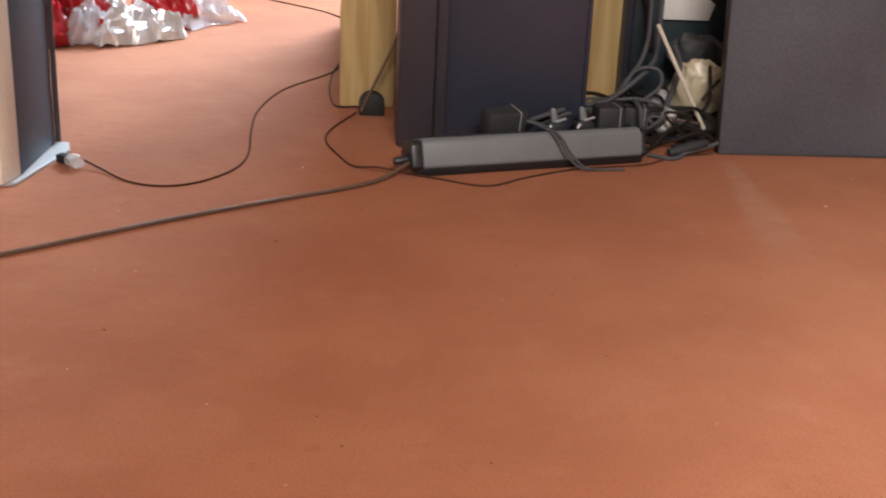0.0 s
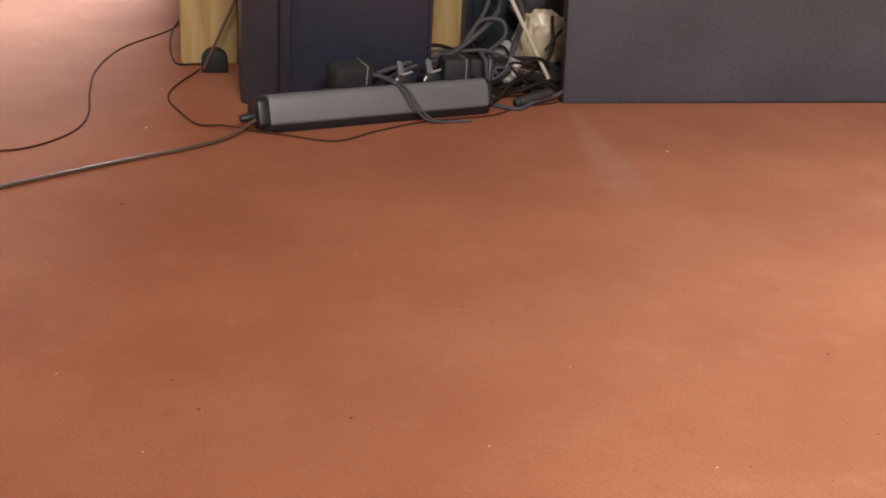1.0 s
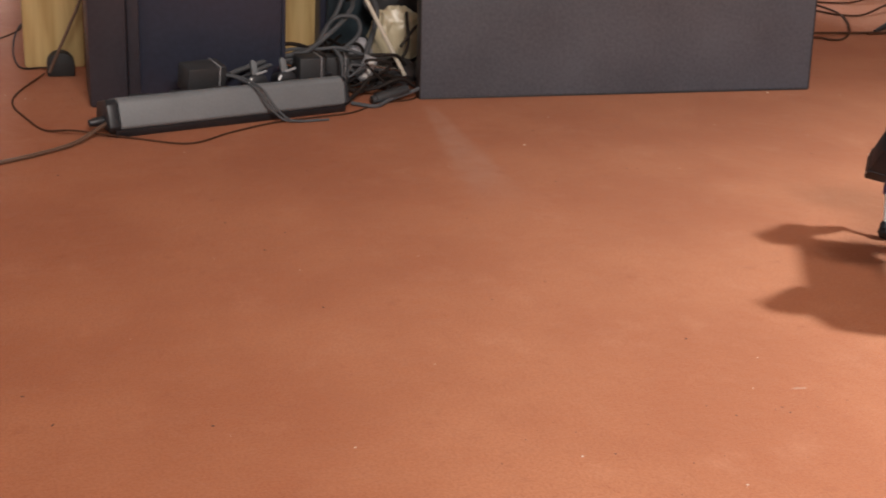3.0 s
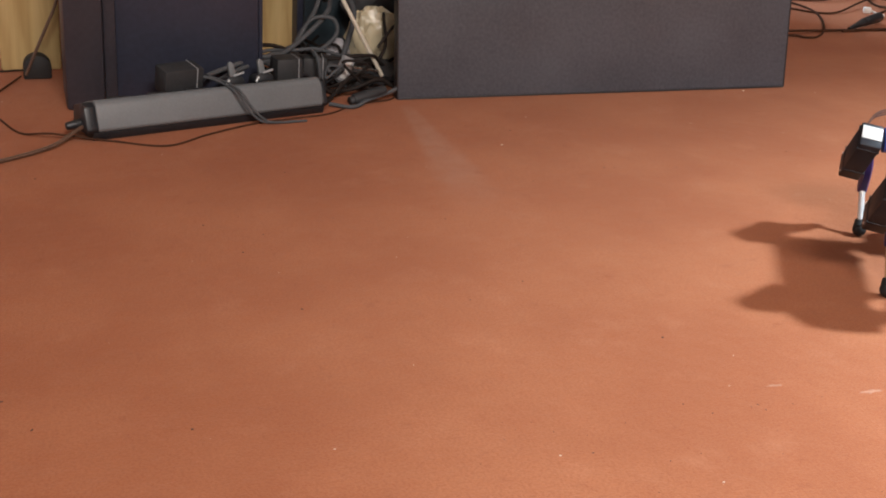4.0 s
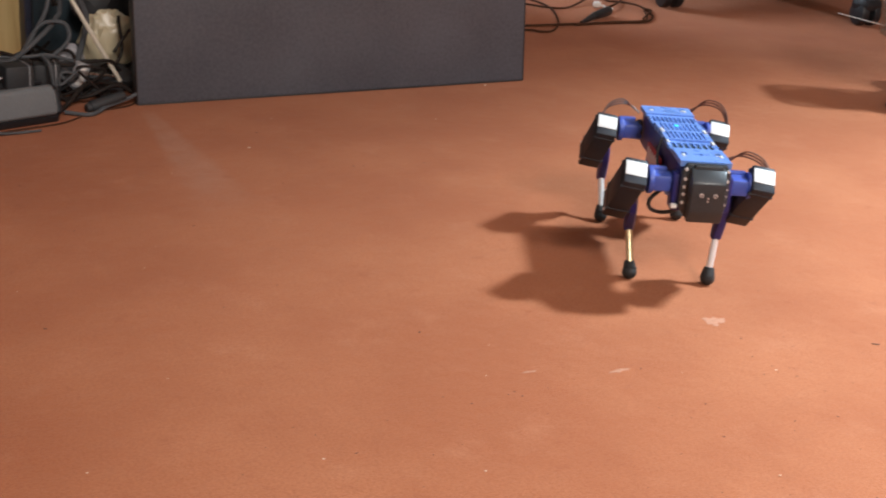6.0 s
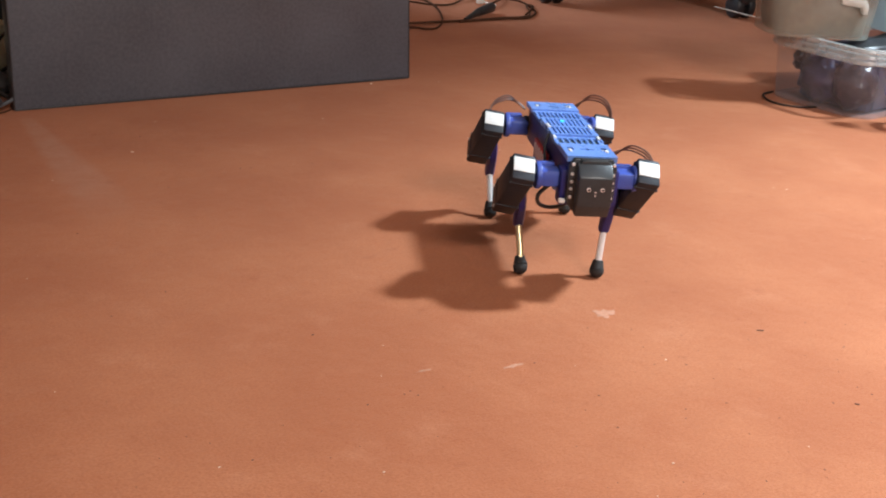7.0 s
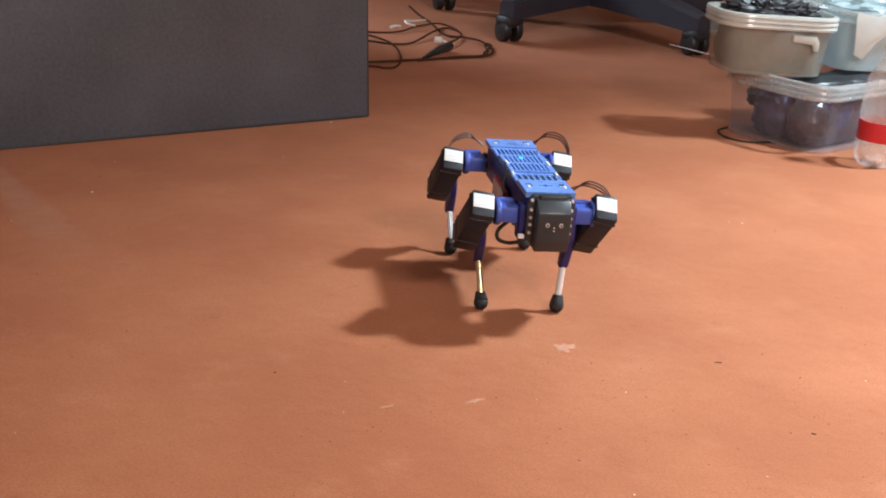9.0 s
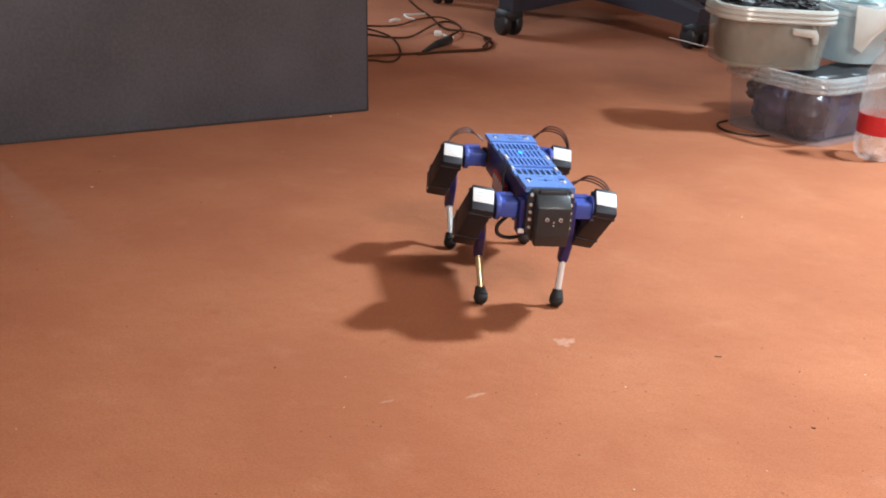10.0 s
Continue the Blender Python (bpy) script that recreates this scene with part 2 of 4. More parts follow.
CLOTH = surface("dark_blue_grey_cloth", (0.020, 0.018, 0.034), 0.42, vary=0.5, coarse=16, fine=70, bump=0.5, depth=0.004, tint=(0.035, 0.034, 0.085))
TAUPE = surface("taupe_paper_bag", (0.21, 0.20, 0.165), 0.6, vary=0.25, coarse=14, fine=90, bump=0.4, depth=0.003)
PURPLE = surface("dark_purple_bag", (0.040, 0.030, 0.045), 0.32, vary=0.35, coarse=20, fine=120, bump=0.5, depth=0.003)
BLUE_CLOTH = surface("blue_bag", (0.03, 0.035, 0.20), 0.4, vary=0.35, coarse=22, fine=260, bump=0.4, depth=0.002)
RED_LABEL = surface("red_bottle_label", (0.58, 0.025, 0.035), 0.35, vary=0.1, coarse=30, fine=200)
WHITE_PLASTIC = surface("white_plastic", (0.76, 0.75, 0.72), 0.4, vary=0.06, coarse=30, fine=300, bump=0.05)
STICK = surface("pale_stick_paint", (0.58, 0.52, 0.42), 0.5, vary=0.1, coarse=30, fine=300)
CRUMB_DARK = surface("dark_crumbs", (0.045, 0.018, 0.012), 0.8, vary=0.3)
CRUMB_PALE = surface("pale_lint", (0.64, 0.46, 0.34), 0.8, vary=0.15)
STAIN = clear_plastic("pale_paint_stain", (0.66, 0.33, 0.21), 0.48, 0.85, 260)
for m in (CABLE_BLACK, CABLE_DARK, CABLE_GREY, SERVO):
    m.node_tree.nodes["Principled BSDF"].inputs["Specular IOR Level"].default_value = 0.2
CABLE_DARK.node_tree.nodes["Principled BSDF"].inputs["Specular IOR Level"].default_value = 0.05
LED = glow("blue_indicator", (0.04, 0.40, 1.0), 1.6)


# ---- building helpers ----
def merge(bm, tmp, m=None):
    if m is not None:
        bmesh.ops.transform(tmp, matrix=m, verts=tmp.verts)
    me = bpy.data.meshes.new("tmp")
    tmp.to_mesh(me)
    tmp.free()
    bm.from_mesh(me)
    bpy.data.meshes.remove(me)
    return bm


def block(cx, cy, cz, sx, sy, sz, bevel=0.0, m=None, into=None, segs=2):
    t = bmesh.new()
    bmesh.ops.create_cube(t, size=1)
    for v in t.verts:
        v.co = Vector((cx + v.co.x * sx, cy + v.co.y * sy, cz + v.co.z * sz))
    if bevel:
        bmesh.ops.bevel(t, geom=list(t.edges), offset=bevel, segments=segs, affect="EDGES", profile=0.5)
    return merge(into if into is not None else bmesh.new(), t, m)


def rod(p, q, r0, r1=None, sides=16, into=None, bevel=0.0):
    """A round bar from p to q."""
    p, q = Vector(p), Vector(q)
    t = bmesh.new()
    bmesh.ops.create_cone(t, cap_ends=True, segments=sides, radius1=r0, radius2=r0 if r1 is None else r1, depth=(q - p).length)
    if bevel:
        rims = [e for e in t.edges if len(e.link_faces) == 2 and any(len(f.verts) > 4 for f in e.link_faces)]
        bmesh.ops.bevel(t, geom=rims, offset=bevel, segments=2, affect="EDGES", profile=0.5)
    m = Matrix.Translation((p + q) / 2) @ (q - p).to_track_quat("Z", "Y").to_matrix().to_4x4()
    return merge(into if into is not None else bmesh.new(), t, m)


def ball(c, r, into=None, scale=(1, 1, 1), sub=3):
    t = bmesh.new()
    bmesh.ops.create_icosphere(t, subdivisions=sub, radius=r)
    return merge(into if into is not None else bmesh.new(), t, Matrix.Translation(c) @ Matrix.Diagonal((*scale, 1)))


def smooth_line(points, steps=8):
    """A Catmull-Rom line through the points."""
    pts = [Vector(p) for p in points]
    pts = [pts[0] * 2 - pts[1]] + pts + [pts[-1] * 2 - pts[-2]]
    out = []
    for i in range(1, len(pts) - 2):
        a, b, c, d = pts[i - 1:i + 3]
        for k in range(steps):
            t = k / steps
            out.append(0.5 * (2 * b + (c - a) * t + (2 * a - 5 * b + 4 * c - d) * t * t + (3 * b - a - 3 * c + d) * t ** 3))
    return out + [pts[-2]]


def hose(points, r, sides=8, into=None, steps=8, flat=1.0):
    """A round cable along a smooth line."""
    line = smooth_line(points, steps)
    bm = into if into is not None else bmesh.new()
    rings, side = [], None
    for i, p in enumerate(line):
        t = (line[min(i + 1, len(line) - 1)] - line[max(i - 1, 0)]).normalized()
        if side is None:
            side = t.cross(Vector((0, 0, 1)))
            side = side.normalized() if side.length > 1e-3 else Vector((1, 0, 0))
        side = (side - t * side.dot(t)).normalized()
        up = side.cross(t)
        rings.append([bm.verts.new(p + side * (r * math.cos(a) * flat) + up * (r * math.sin(a)))
                      for a in (2 * math.pi * k / sides for k in range(sides))])
    for a, b in zip(rings, rings[1:]):
        for k in range(sides):
            bm.faces.new((a[k], a[(k + 1) % sides], b[(k + 1) % sides], b[k]))
    bm.faces.new(rings[0][::-1])
    bm.faces.new(rings[-1])
    return bm


def prism(outline, axis, a, b, bevel=0.0, m=None, into=None):
    """A solid with the given outline, drawn from a to b along an axis ('x', 'y' or 'z')."""
    t = bmesh.new()
    place = {"x": lambda u, v, w: (w, u, v), "y": lambda u, v, w: (u, w, v), "z": lambda u, v, w: (u, v, w)}[axis]
    lo = [t.verts.new(place(u, v, a)) for u, v in outline]
    hi = [t.verts.new(place(u, v, b)) for u, v in outline]
    n = len(outline)
    t.faces.new(lo)
    t.faces.new(hi[::-1])
    for k in range(n):
        t.faces.new((lo[k], hi[k], hi[(k + 1) % n], lo[(k + 1) % n]))
    bmesh.ops.recalc_face_normals(t, faces=t.faces)
    if bevel:
        bmesh.ops.bevel(t, geom=list(t.edges), offset=bevel, segments=2, affect="EDGES", profile=0.5)
    return merge(into if into is not None else bmesh.new(), t, m)


def crumple(c, size, seed, rough=0.35, scale=3.0, sub=4, floor_z=None, into=None):
    """A crumpled lump with folds and ridges."""
    t = bmesh.new()
    bmesh.ops.create_icosphere(t, subdivisions=sub, radius=1)
    off = Vector((seed * 7.3, seed * 3.1, seed * 5.7))
    for v in t.verts:
        d = v.co.normalized()
        k = 1 + rough * (noise.noise(d * scale + off) + 0.7 * abs(noise.noise(d * scale * 2.3 + off)) - 0.25 + 0.18 * noise.noise(d * scale * 4 + off))
        v.co = Vector((d.x * size[0], d.y * size[1], d.z * size[2])) * k + Vector(c)
        if floor_z is not None and v.co.z < floor_z:
            v.co.z = floor_z + 0.0005 * noise.noise(d * 9)
    return merge(into if into is not None else bmesh.new(), t)


def part(name, bm, material, parent, label="", smooth=35):
    """Links a bmesh as one mesh object, under a thing or a part where one is given."""
    bmesh.ops.recalc_face_normals(bm, faces=bm.faces)
    me = bpy.data.meshes.new(name)
    bm.to_mesh(me)
    bm.free()
    me.materials.append(material)
    if smooth:
        me.polygons.foreach_set("use_smooth", [True] * len(me.polygons))
        me.set_sharp_from_angle(angle=radians(smooth))
    ob = new(name, me)
    if parent is not None:
        ob.parent = parent
    return tagged(ob, label)


def thing(name, label, category, m=None, group="", kind=""):
    """An Empty at the base of a thing made of parts."""
    ob = new(name)
    ob.empty_display_size = 0.02
    ob.matrix_world = m if m is not None else Matrix()
    return tagged(ob, label, category, group, kind)


def single(name, bm, material, label, category, smooth=35, group="", kind=""):
    return tagged(part(name, bm, material, None, "", smooth), label, category, group, kind)


def rounded(w, d, r, n=6, grow=0.0):
    """Outline of a rectangle with round corners, its corner at the origin."""
    w0, w1, d0, d1 = -grow, w + grow, -grow, d + grow
    out = []
    for cx, cy, a0 in ((w1 - r, d1 - r, 0), (w0 + r, d1 - r, 90), (w0 + r, d0 + r, 180), (w1 - r, d0 + r, 270)):
        for k in range(n + 1):
            a = radians(a0 + 90 * k / n)
            out.append((cx + r * math.cos(a), cy + r * math.sin(a)))
    return out


def lofted(rings, closed=True, caps=False, into=None):
    """Skin over rings of points (each a list of x, y, z)."""
    bm = into if into is not None else bmesh.new()
    vs = [[bm.verts.new(p) for p in ring] for ring in rings]
    n = len(rings[0])
    for a, b in zip(vs, vs[1:]):
        for k in range(n):
            bm.faces.new((a[k], a[(k + 1) % n], b[(k + 1) % n], b[k]))
    if caps:
        bm.faces.new(vs[0][::-1])
        bm.faces.new(vs[-1])
    return bm


# ---- the room ----
X0, X1, Y0, Y1, ZC = -2.4, 5.0, -2.4, 4.2, 3.6
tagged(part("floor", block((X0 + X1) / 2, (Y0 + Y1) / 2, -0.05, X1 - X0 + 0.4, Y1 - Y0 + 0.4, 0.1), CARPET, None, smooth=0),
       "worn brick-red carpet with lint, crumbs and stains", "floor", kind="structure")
tagged(part("ceiling", block((X0 + X1) / 2, (Y0 + Y1) / 2, ZC + 0.05, X1 - X0 + 0.4, Y1 - Y0 + 0.4, 0.1), CEIL, None, smooth=0),
       "plain white painted ceiling of the room", "ceiling", kind="structure")
for nm, b in (("wall_west", block(X0 - 0.1, (Y0 + Y1) / 2, ZC / 2, 0.2, Y1 - Y0 + 0.4, ZC)),
              ("wall_east", block(X1 + 0.1, (Y0 + Y1) / 2, ZC / 2, 0.2, Y1 - Y0 + 0.4, ZC)),
              ("wall_south", block((X0 + X1) / 2, Y0 - 0.1, ZC / 2, X1 - X0, 0.2, ZC))):
    tagged(part(nm, b, PLASTER, None, smooth=0), "plain off-white painted room wall", "wall", kind="structure")
wn = block((X0 - 0.15) / 2, Y1 + 0.1, ZC / 2, -0.15 - X0, 0.2, ZC)
block((1.05 + X1) / 2, Y1 + 0.1, ZC / 2, X1 - 1.05, 0.2, ZC, into=wn)
block(0.45, Y1 + 0.1, 0.475, 1.2, 0.2, 0.95, into=wn)
block(0.45, Y1 + 0.1, (2.15 + ZC) / 2, 1.2, 0.2, ZC - 2.15, into=wn)
tagged(part("wall_north", wn, PLASTER, None, smooth=0), "off-white painted wall with a window opening", "wall", kind="structure")
win = thing("window_1", "window with white frame in the far wall", "window", kind="structure")
part("window_sill", block(0.45, Y1 - 0.02, 0.96, 1.3, 0.16, 0.03, 0.005), WHITE_PLASTIC, win)
fr = block(0.45, Y1 + 0.12, 0.98, 1.2, 0.06, 0.06, 0.006)
block(0.45, Y1 + 0.12, 2.12, 1.2, 0.06, 0.06, 0.006, into=fr)
for x in (-0.12, 0.45, 1.02):
    block(x, Y1 + 0.12, 1.55, 0.06, 0.06, 1.08, 0.006, into=fr)
part("window_frame", fr, WHITE_PLASTIC, win)
# Housings added for lamps out of view; the rear one belongs to the fill.
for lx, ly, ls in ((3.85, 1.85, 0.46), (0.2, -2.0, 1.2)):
    lamp = thing("unseen_lamp", "white square housing added for an unseen lamp", "lamp", Matrix.Translation((lx, ly, 0)), "lamps under the ceiling")
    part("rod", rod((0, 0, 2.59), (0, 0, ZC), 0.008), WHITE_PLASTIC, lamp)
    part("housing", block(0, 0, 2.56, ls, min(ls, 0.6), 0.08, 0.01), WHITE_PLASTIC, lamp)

pend = thing("hanging_lamp", "white shaded lamp hanging from the ceiling", "lamp", Matrix.Translation((3.40, -0.04, 0)))
part("shade", rod((0, 0, 3.44), (0, 0, 3.55), 0.16, 0.05, 32), WHITE_PLASTIC, pend)
part("cord", rod((0, 0, 3.54), (0, 0, ZC), 0.004), CABLE_BLACK, pend)

# ---- dark board that leans back ----
LEAN = Matrix.Translation((0.512, 1.640, 0.0005)) @ pose(0, 0, 0, -7.0, 0, 0)
board = thing("leaning_board", "dark grey-brown laminated board leaning back upright", "board", LEAN)
part("panel", block(0.3145, 0.009, 0.275, 0.625, 0.017, 0.546, 0.0012), BOARD, board)
for x in (0.0013, 0.6277):
    part("edge_band", block(x, 0.009, 0.275, 0.0018, 0.0182, 0.548, 0.0006), BOARD_EDGE, board)
part("bottom_band", block(0.3145, 0.009, 0.0009, 0.625, 0.0182, 0.0018, 0.0006), BOARD_EDGE, board)

# ---- pine desk legs behind ----
desk = thing("pine_desk", "plain pine desk with square legs over cables", "desk")
for x, y, w in ((0.031, 1.880, 0.083), (0.406, 1.945, 0.064), (0.028, 2.50, 0.07), (1.30, 2.56, 0.07)):
    part("leg", block(x, y, 0.36, w, 0.05, 0.72, 0.004), PINE, desk)
# Unseen panel added to keep window light off the floor under the desk.
part("window_light_stop", block(0.66, 2.545, 0.40, 1.24, 0.016, 0.62, 0.002), PINE, desk)
part("desktop", block(0.66, 2.19, 0.735, 1.44, 0.80, 0.03, 0.004), PINE, desk)

# ---- black cabinet between the legs ----
cab = thing("black_cabinet", "navy-black cabinet with recessed front panel under desk", "cabinet")
part("side_post", block(0.0935, 1.690, 0.33, 0.049, 0.10, 0.66, 0.005), BROWN_BLACK, cab, "brown-black side post")
part("front_panel", block(0.221, 1.682, 0.33, 0.204, 0.02, 0.656, 0.002), NAVY, cab)
part("inner_post", block(0.127, 1.666, 0.33, 0.016, 0.020, 0.656, 0.003), BROWN_BLACK, cab)
part("edge_post", block(0.3265, 1.70, 0.33, 0.006, 0.05, 0.66, 0.002), NAVY, cab)
part("back", block(0.205, 1.83, 0.33, 0.26, 0.02, 0.65, 0.002), NAVY, cab)

# ---- cabinet end at the far left ----
endp = thing("cabinet_end", "slate-blue cabinet end with cream front edge", "cabinet")
part("side_panel", prism([(-0.420, 1.447), (-0.384, 1.470), (-0.3755, 1.612), (-0.420, 1.622)], "z", 0.004, 0.75, 0.002), SLATE, endp)
part("front_edge", prism([(-0.52, 1.428), (-0.396, 1.428), (-0.384, 1.468), (-0.422, 1.444), (-0.52, 1.444)], "z", 0.004, 0.75, 0.002), CREAM, endp, "cream laminated front edge")
part("corner_trim", block(-0.3735, 1.6185, 0.377, 0.006, 0.010, 0.746, 0.002), BROWN_BLACK, endp)
part("foot_plate", prism([(-0.405, 1.432), (-0.383, 1.440), (-0.352, 1.585), (-0.360, 1.618), (-0.400, 1.622)], "z", 0.0, 0.0036, 0.0008), PALE_GREY, endp, "pale grey metal foot plate")


# ---- cables on the floor ----
def cable(points, r, material, label, flat=1.0, name="cable", group=""):
    return single(name, hose(points, r, 8, flat=flat), material, label, "cable", 60, group)


R1 = 0.0013
cable([(-0.62, 1.01, 0.003), (-0.345, 1.207, 0.003), (-0.287, 1.250, 0.003), (-0.192, 1.322, 0.003), (-0.072, 1.402, 0.003),
       (-0.004, 1.444, 0.003), (0.044, 1.482, 0.004), (0.076, 1.512, 0.014), (0.092, 1.526, 0.018)], 0.0025, CABLE_BROWN,
      "thick brown-grey mains cable lying on carpet", 1.15)
cable([(-0.322, 1.524, 0.008), (-0.300, 1.506, 0.004), (-0.260, 1.464, R1), (-0.219, 1.447, R1), (-0.177, 1.463, R1), (-0.138, 1.519, R1),
       (-0.125, 1.590, R1), (-0.130, 1.70, R1), (-0.128, 1.819, R1), (-0.098, 1.950, R1), (-0.030, 2.070, R1), (-0.010, 2.14, R1),
       (0.02, 2.30, R1), (0.01, 2.50, R1), (-0.03, 2.62, R1), (-0.11, 2.72, R1), (-0.30, 2.90, R1)], R1, CABLE_DARK,
      "thin dark brown cable curving over carpet behind desk leg")
cable([(0.03, 2.25, R1), (-0.014, 2.145, R1), (-0.027, 1.99, R1), (-0.018, 1.86, R1), (0.012, 1.842, 0.004), (0.03, 1.825, 0.008)], R1, CABLE_BLACK,
      "thin black cable looping round desk leg")
cable([(0.015, 1.80, 0.006), (-0.02, 1.72, R1), (-0.026, 1.66, R1), (-0.010, 1.598, R1), (0.011, 1.546, R1), (0.046, 1.521, 0.007), (0.111, 1.502, R1), (0.175, 1.473, R1),
       (0.229, 1.511, R1), (0.290, 1.548, R1), (0.346, 1.566, R1), (0.400, 1.582, R1), (0.448, 1.622, R1), (0.500, 1.640, R1), (0.520, 1.670, R1), (0.545, 1.72, R1)], R1, CABLE_DARK,
      "thin dark brown cable running past the power strip")
for d in (0.0, 0.007):
    cable([(0.226 + d, 1.602, 0.053), (0.252 + d, 1.584, 0.0505), (0.271 + d, 1.554, 0.043), (0.284 + d, 1.546, 0.024), (0.303 + d, 1.545, 0.006), (0.325 + d, 1.549, 0.002), (0.350 + 2 * d, 1.553, 0.002)],
          0.0016, CABLE_GREY, "grey cable hanging over the power strip")

# ---- plug by the cabinet end ----
pl = thing("usb_plug", "black and clear cable plug lying on carpet", "plug", pose(-0.338, 1.524, 0.0, 0, 0, -32))
part("body", block(-0.012, 0.004, 0.0065, 0.022, 0.013, 0.011, 0.002), BLACK, pl)
part("clear_end", crumple((0.010, -0.004, 0.008), (0.014, 0.010, 0.008), 2, 0.3, 2.0, 3, 0.0005), FILM, pl, "clear crinkled plastic end")
part("cap", block(0.004, 0.001, 0.0125, 0.010, 0.012, 0.004, 0.001), WHITE_PLASTIC, pl)

# ---- black dome plug at the desk leg ----
dome = thing("round_plug", "rounded black plug at foot of pine leg", "plug", Matrix.Translation((0.038, 1.815, 0)))
part("cap", prism([(0.019 * math.cos(radians(a)), 0.016 + 0.018 * math.sin(radians(a))) for a in range(0, 181, 15)] + [(-0.019, 0.0), (0.019, 0.0)], "y", -0.012, 0.014, 0.003), RUBBER, dome)
part("lead", hose([(-0.016, -0.013, 0.007), (-0.003, -0.014, 0.036), (0.014, -0.012, 0.072), (0.030, -0.006, 0.107), (0.040, 0.0, 0.15), (0.05, 0.02, 0.30)], 0.0022), CABLE_BROWN, dome)

# ---- power strip ----
SA, SB = Vector((0.090, 1.500, 0)), Vector((0.400, 1.588, 0))
ang = math.degrees(math.atan2(SB.y - SA.y, SB.x - SA.x))
SL = (SB - SA).length
strip = thing("power_strip", "grey power strip with plugs lying on carpet", "power strip", pose(SA.x, SA.y, 0, 0, 0, ang))
PROFILE = [(0.004, 0.010), (0.001, 0.014), (0.010, 0.042), (0.014, 0.0455), (0.020, 0.0465), (0.052, 0.036), (0.056, 0.030), (0.056, 0.010)]
part("body", prism(PROFILE, "x", 0.010, SL - 0.006, 0.0022), STRIP_GREY, strip)
part("base", prism([(0.006, 0.0), (0.003, 0.0105), (0.055, 0.0105), (0.053, 0.0)], "x", 0.004, SL - 0.003, 0.0012), BLACK, strip)
part("end_cap", prism([(0.005, 0.009), (0.002, 0.014), (0.012, 0.041), (0.021, 0.0445), (0.050, 0.035), (0.054, 0.010)], "x", -0.004, 0.0105, 0.0018), BLACK, strip)
part("end_cap", prism([(0.005, 0.009), (0.002, 0.014), (0.012, 0.041), (0.021, 0.0445), (0.050, 0.035), (0.054, 0.010)], "x", SL - 0.0065, SL + 0.002, 0.0018), BLACK, strip)
part("cord_boot", rod((-0.022, 0.026, 0.016), (-0.002, 0.026, 0.018), 0.0045, 0.0065, bevel=0.001), BLACK, strip)
for k in range(5):
    x = 0.05 + 0.052 * k
    part("socket", rod((x, 0.0345, 0.0385), (x + 0.0002, 0.0353, 0.0426), 0.017, 0.0165, 20, bevel=0.0008), MATT_BLACK, strip)


# ---- plugs and adapters ----
def adapter(m, sx, sy, sz, label, pins=0.0):
    ob = thing("power_adapter", label, "adapter", m, "adapters by the power strip")
    part("body", block(0, 0, sz / 2, sx, sy, sz, 0.003), MATT_BLACK, ob)
    part("seam", block(sx * 0.32, 0, sz / 2, 0.0012, sy + 0.0008, sz + 0.0008, 0.0003), PALE_GREY, ob)
    part("strain_relief", rod((sx / 2 - 0.001, 0, sz * 0.5), (sx / 2 + 0.014, 0, sz * 0.45), 0.004, 0.0024), BLACK, ob)
    return ob


adapter(pose(0.206, 1.600, 0.034, 8, 0, ang + 4), 0.054, 0.032, 0.034, "black wall adapter plugged into the power strip")
adapter(pose(0.364, 1.684, 0.003, 0, 0, 8), 0.038, 0.034, 0.052, "black box adapter among the tangled cables")
adapter(pose(0.408, 1.704, 0.002, 0, 0, -8), 0.034, 0.030, 0.048, "small black adapter under the tangled cables")
for x, y in ((0.279, 1.622), (0.320, 1.634)):
    p = thing("mains_plug", "black mains plug standing in the power strip", "plug", pose(x, y, 0.031, -14, 0, ang), "plugs in the strip")
    part("body", prism([(-0.014, 0.0), (0.014, 0.0), (0.013, 0.010), (0.008, 0.014), (-0.008, 0.014), (-0.013, 0.010)], "y", -0.012, 0.012, 0.002), BLACK, p)
    part("grip", prism([(-0.006, 0.010), (0.004, 0.010), (0.001, 0.030), (-0.004, 0.034), (-0.007, 0.030)], "y", -0.010, -0.004, 0.0012), STRIP_GREY, p, "grey finger grip")
    # Pale rib and bright pin added in place of highlights on the black plug.
    part("highlight_rib", block(0.009, -0.011, 0.0145, 0.016, 0.003, 0.003, 0.0008, m=pose(0, 0, 0, 0, -12, 0)), PALE_GREY, p)
    part("pin", rod((-0.013, -0.012, 0.004), (-0.009, -0.013, 0.010), 0.0016, 0.0012, 8), NICKEL, p)
small = thing("switch_box", "small pale box lying among black cables", "box", pose(0.443, 1.690, 0.020, 8, 18, 14))
part("body", block(0, 0, 0.016, 0.017, 0.014, 0.034, 0.002), PALE_GREY, small)
part("face", block(-0.002, -0.0076, 0.016, 0.010, 0.002, 0.026, 0.0006), WHITE_PLASTIC, small)
inl = thing("cable_joint", "black inline cable joint beside the board", "cable joint", pose(0.470, 1.634, 0.0105, 0, -10, 16))
part("barrel", rod((-0.026, 0, 0), (0.026, 0, 0.001), 0.0085, 0.007, 14, bevel=0.0015), MATT_BLACK, inl)
part("collar", rod((-0.032, 0, 0), (-0.022, 0, 0), 0.0062, 0.0075, 14, bevel=0.001), MATT_BLACK, inl)

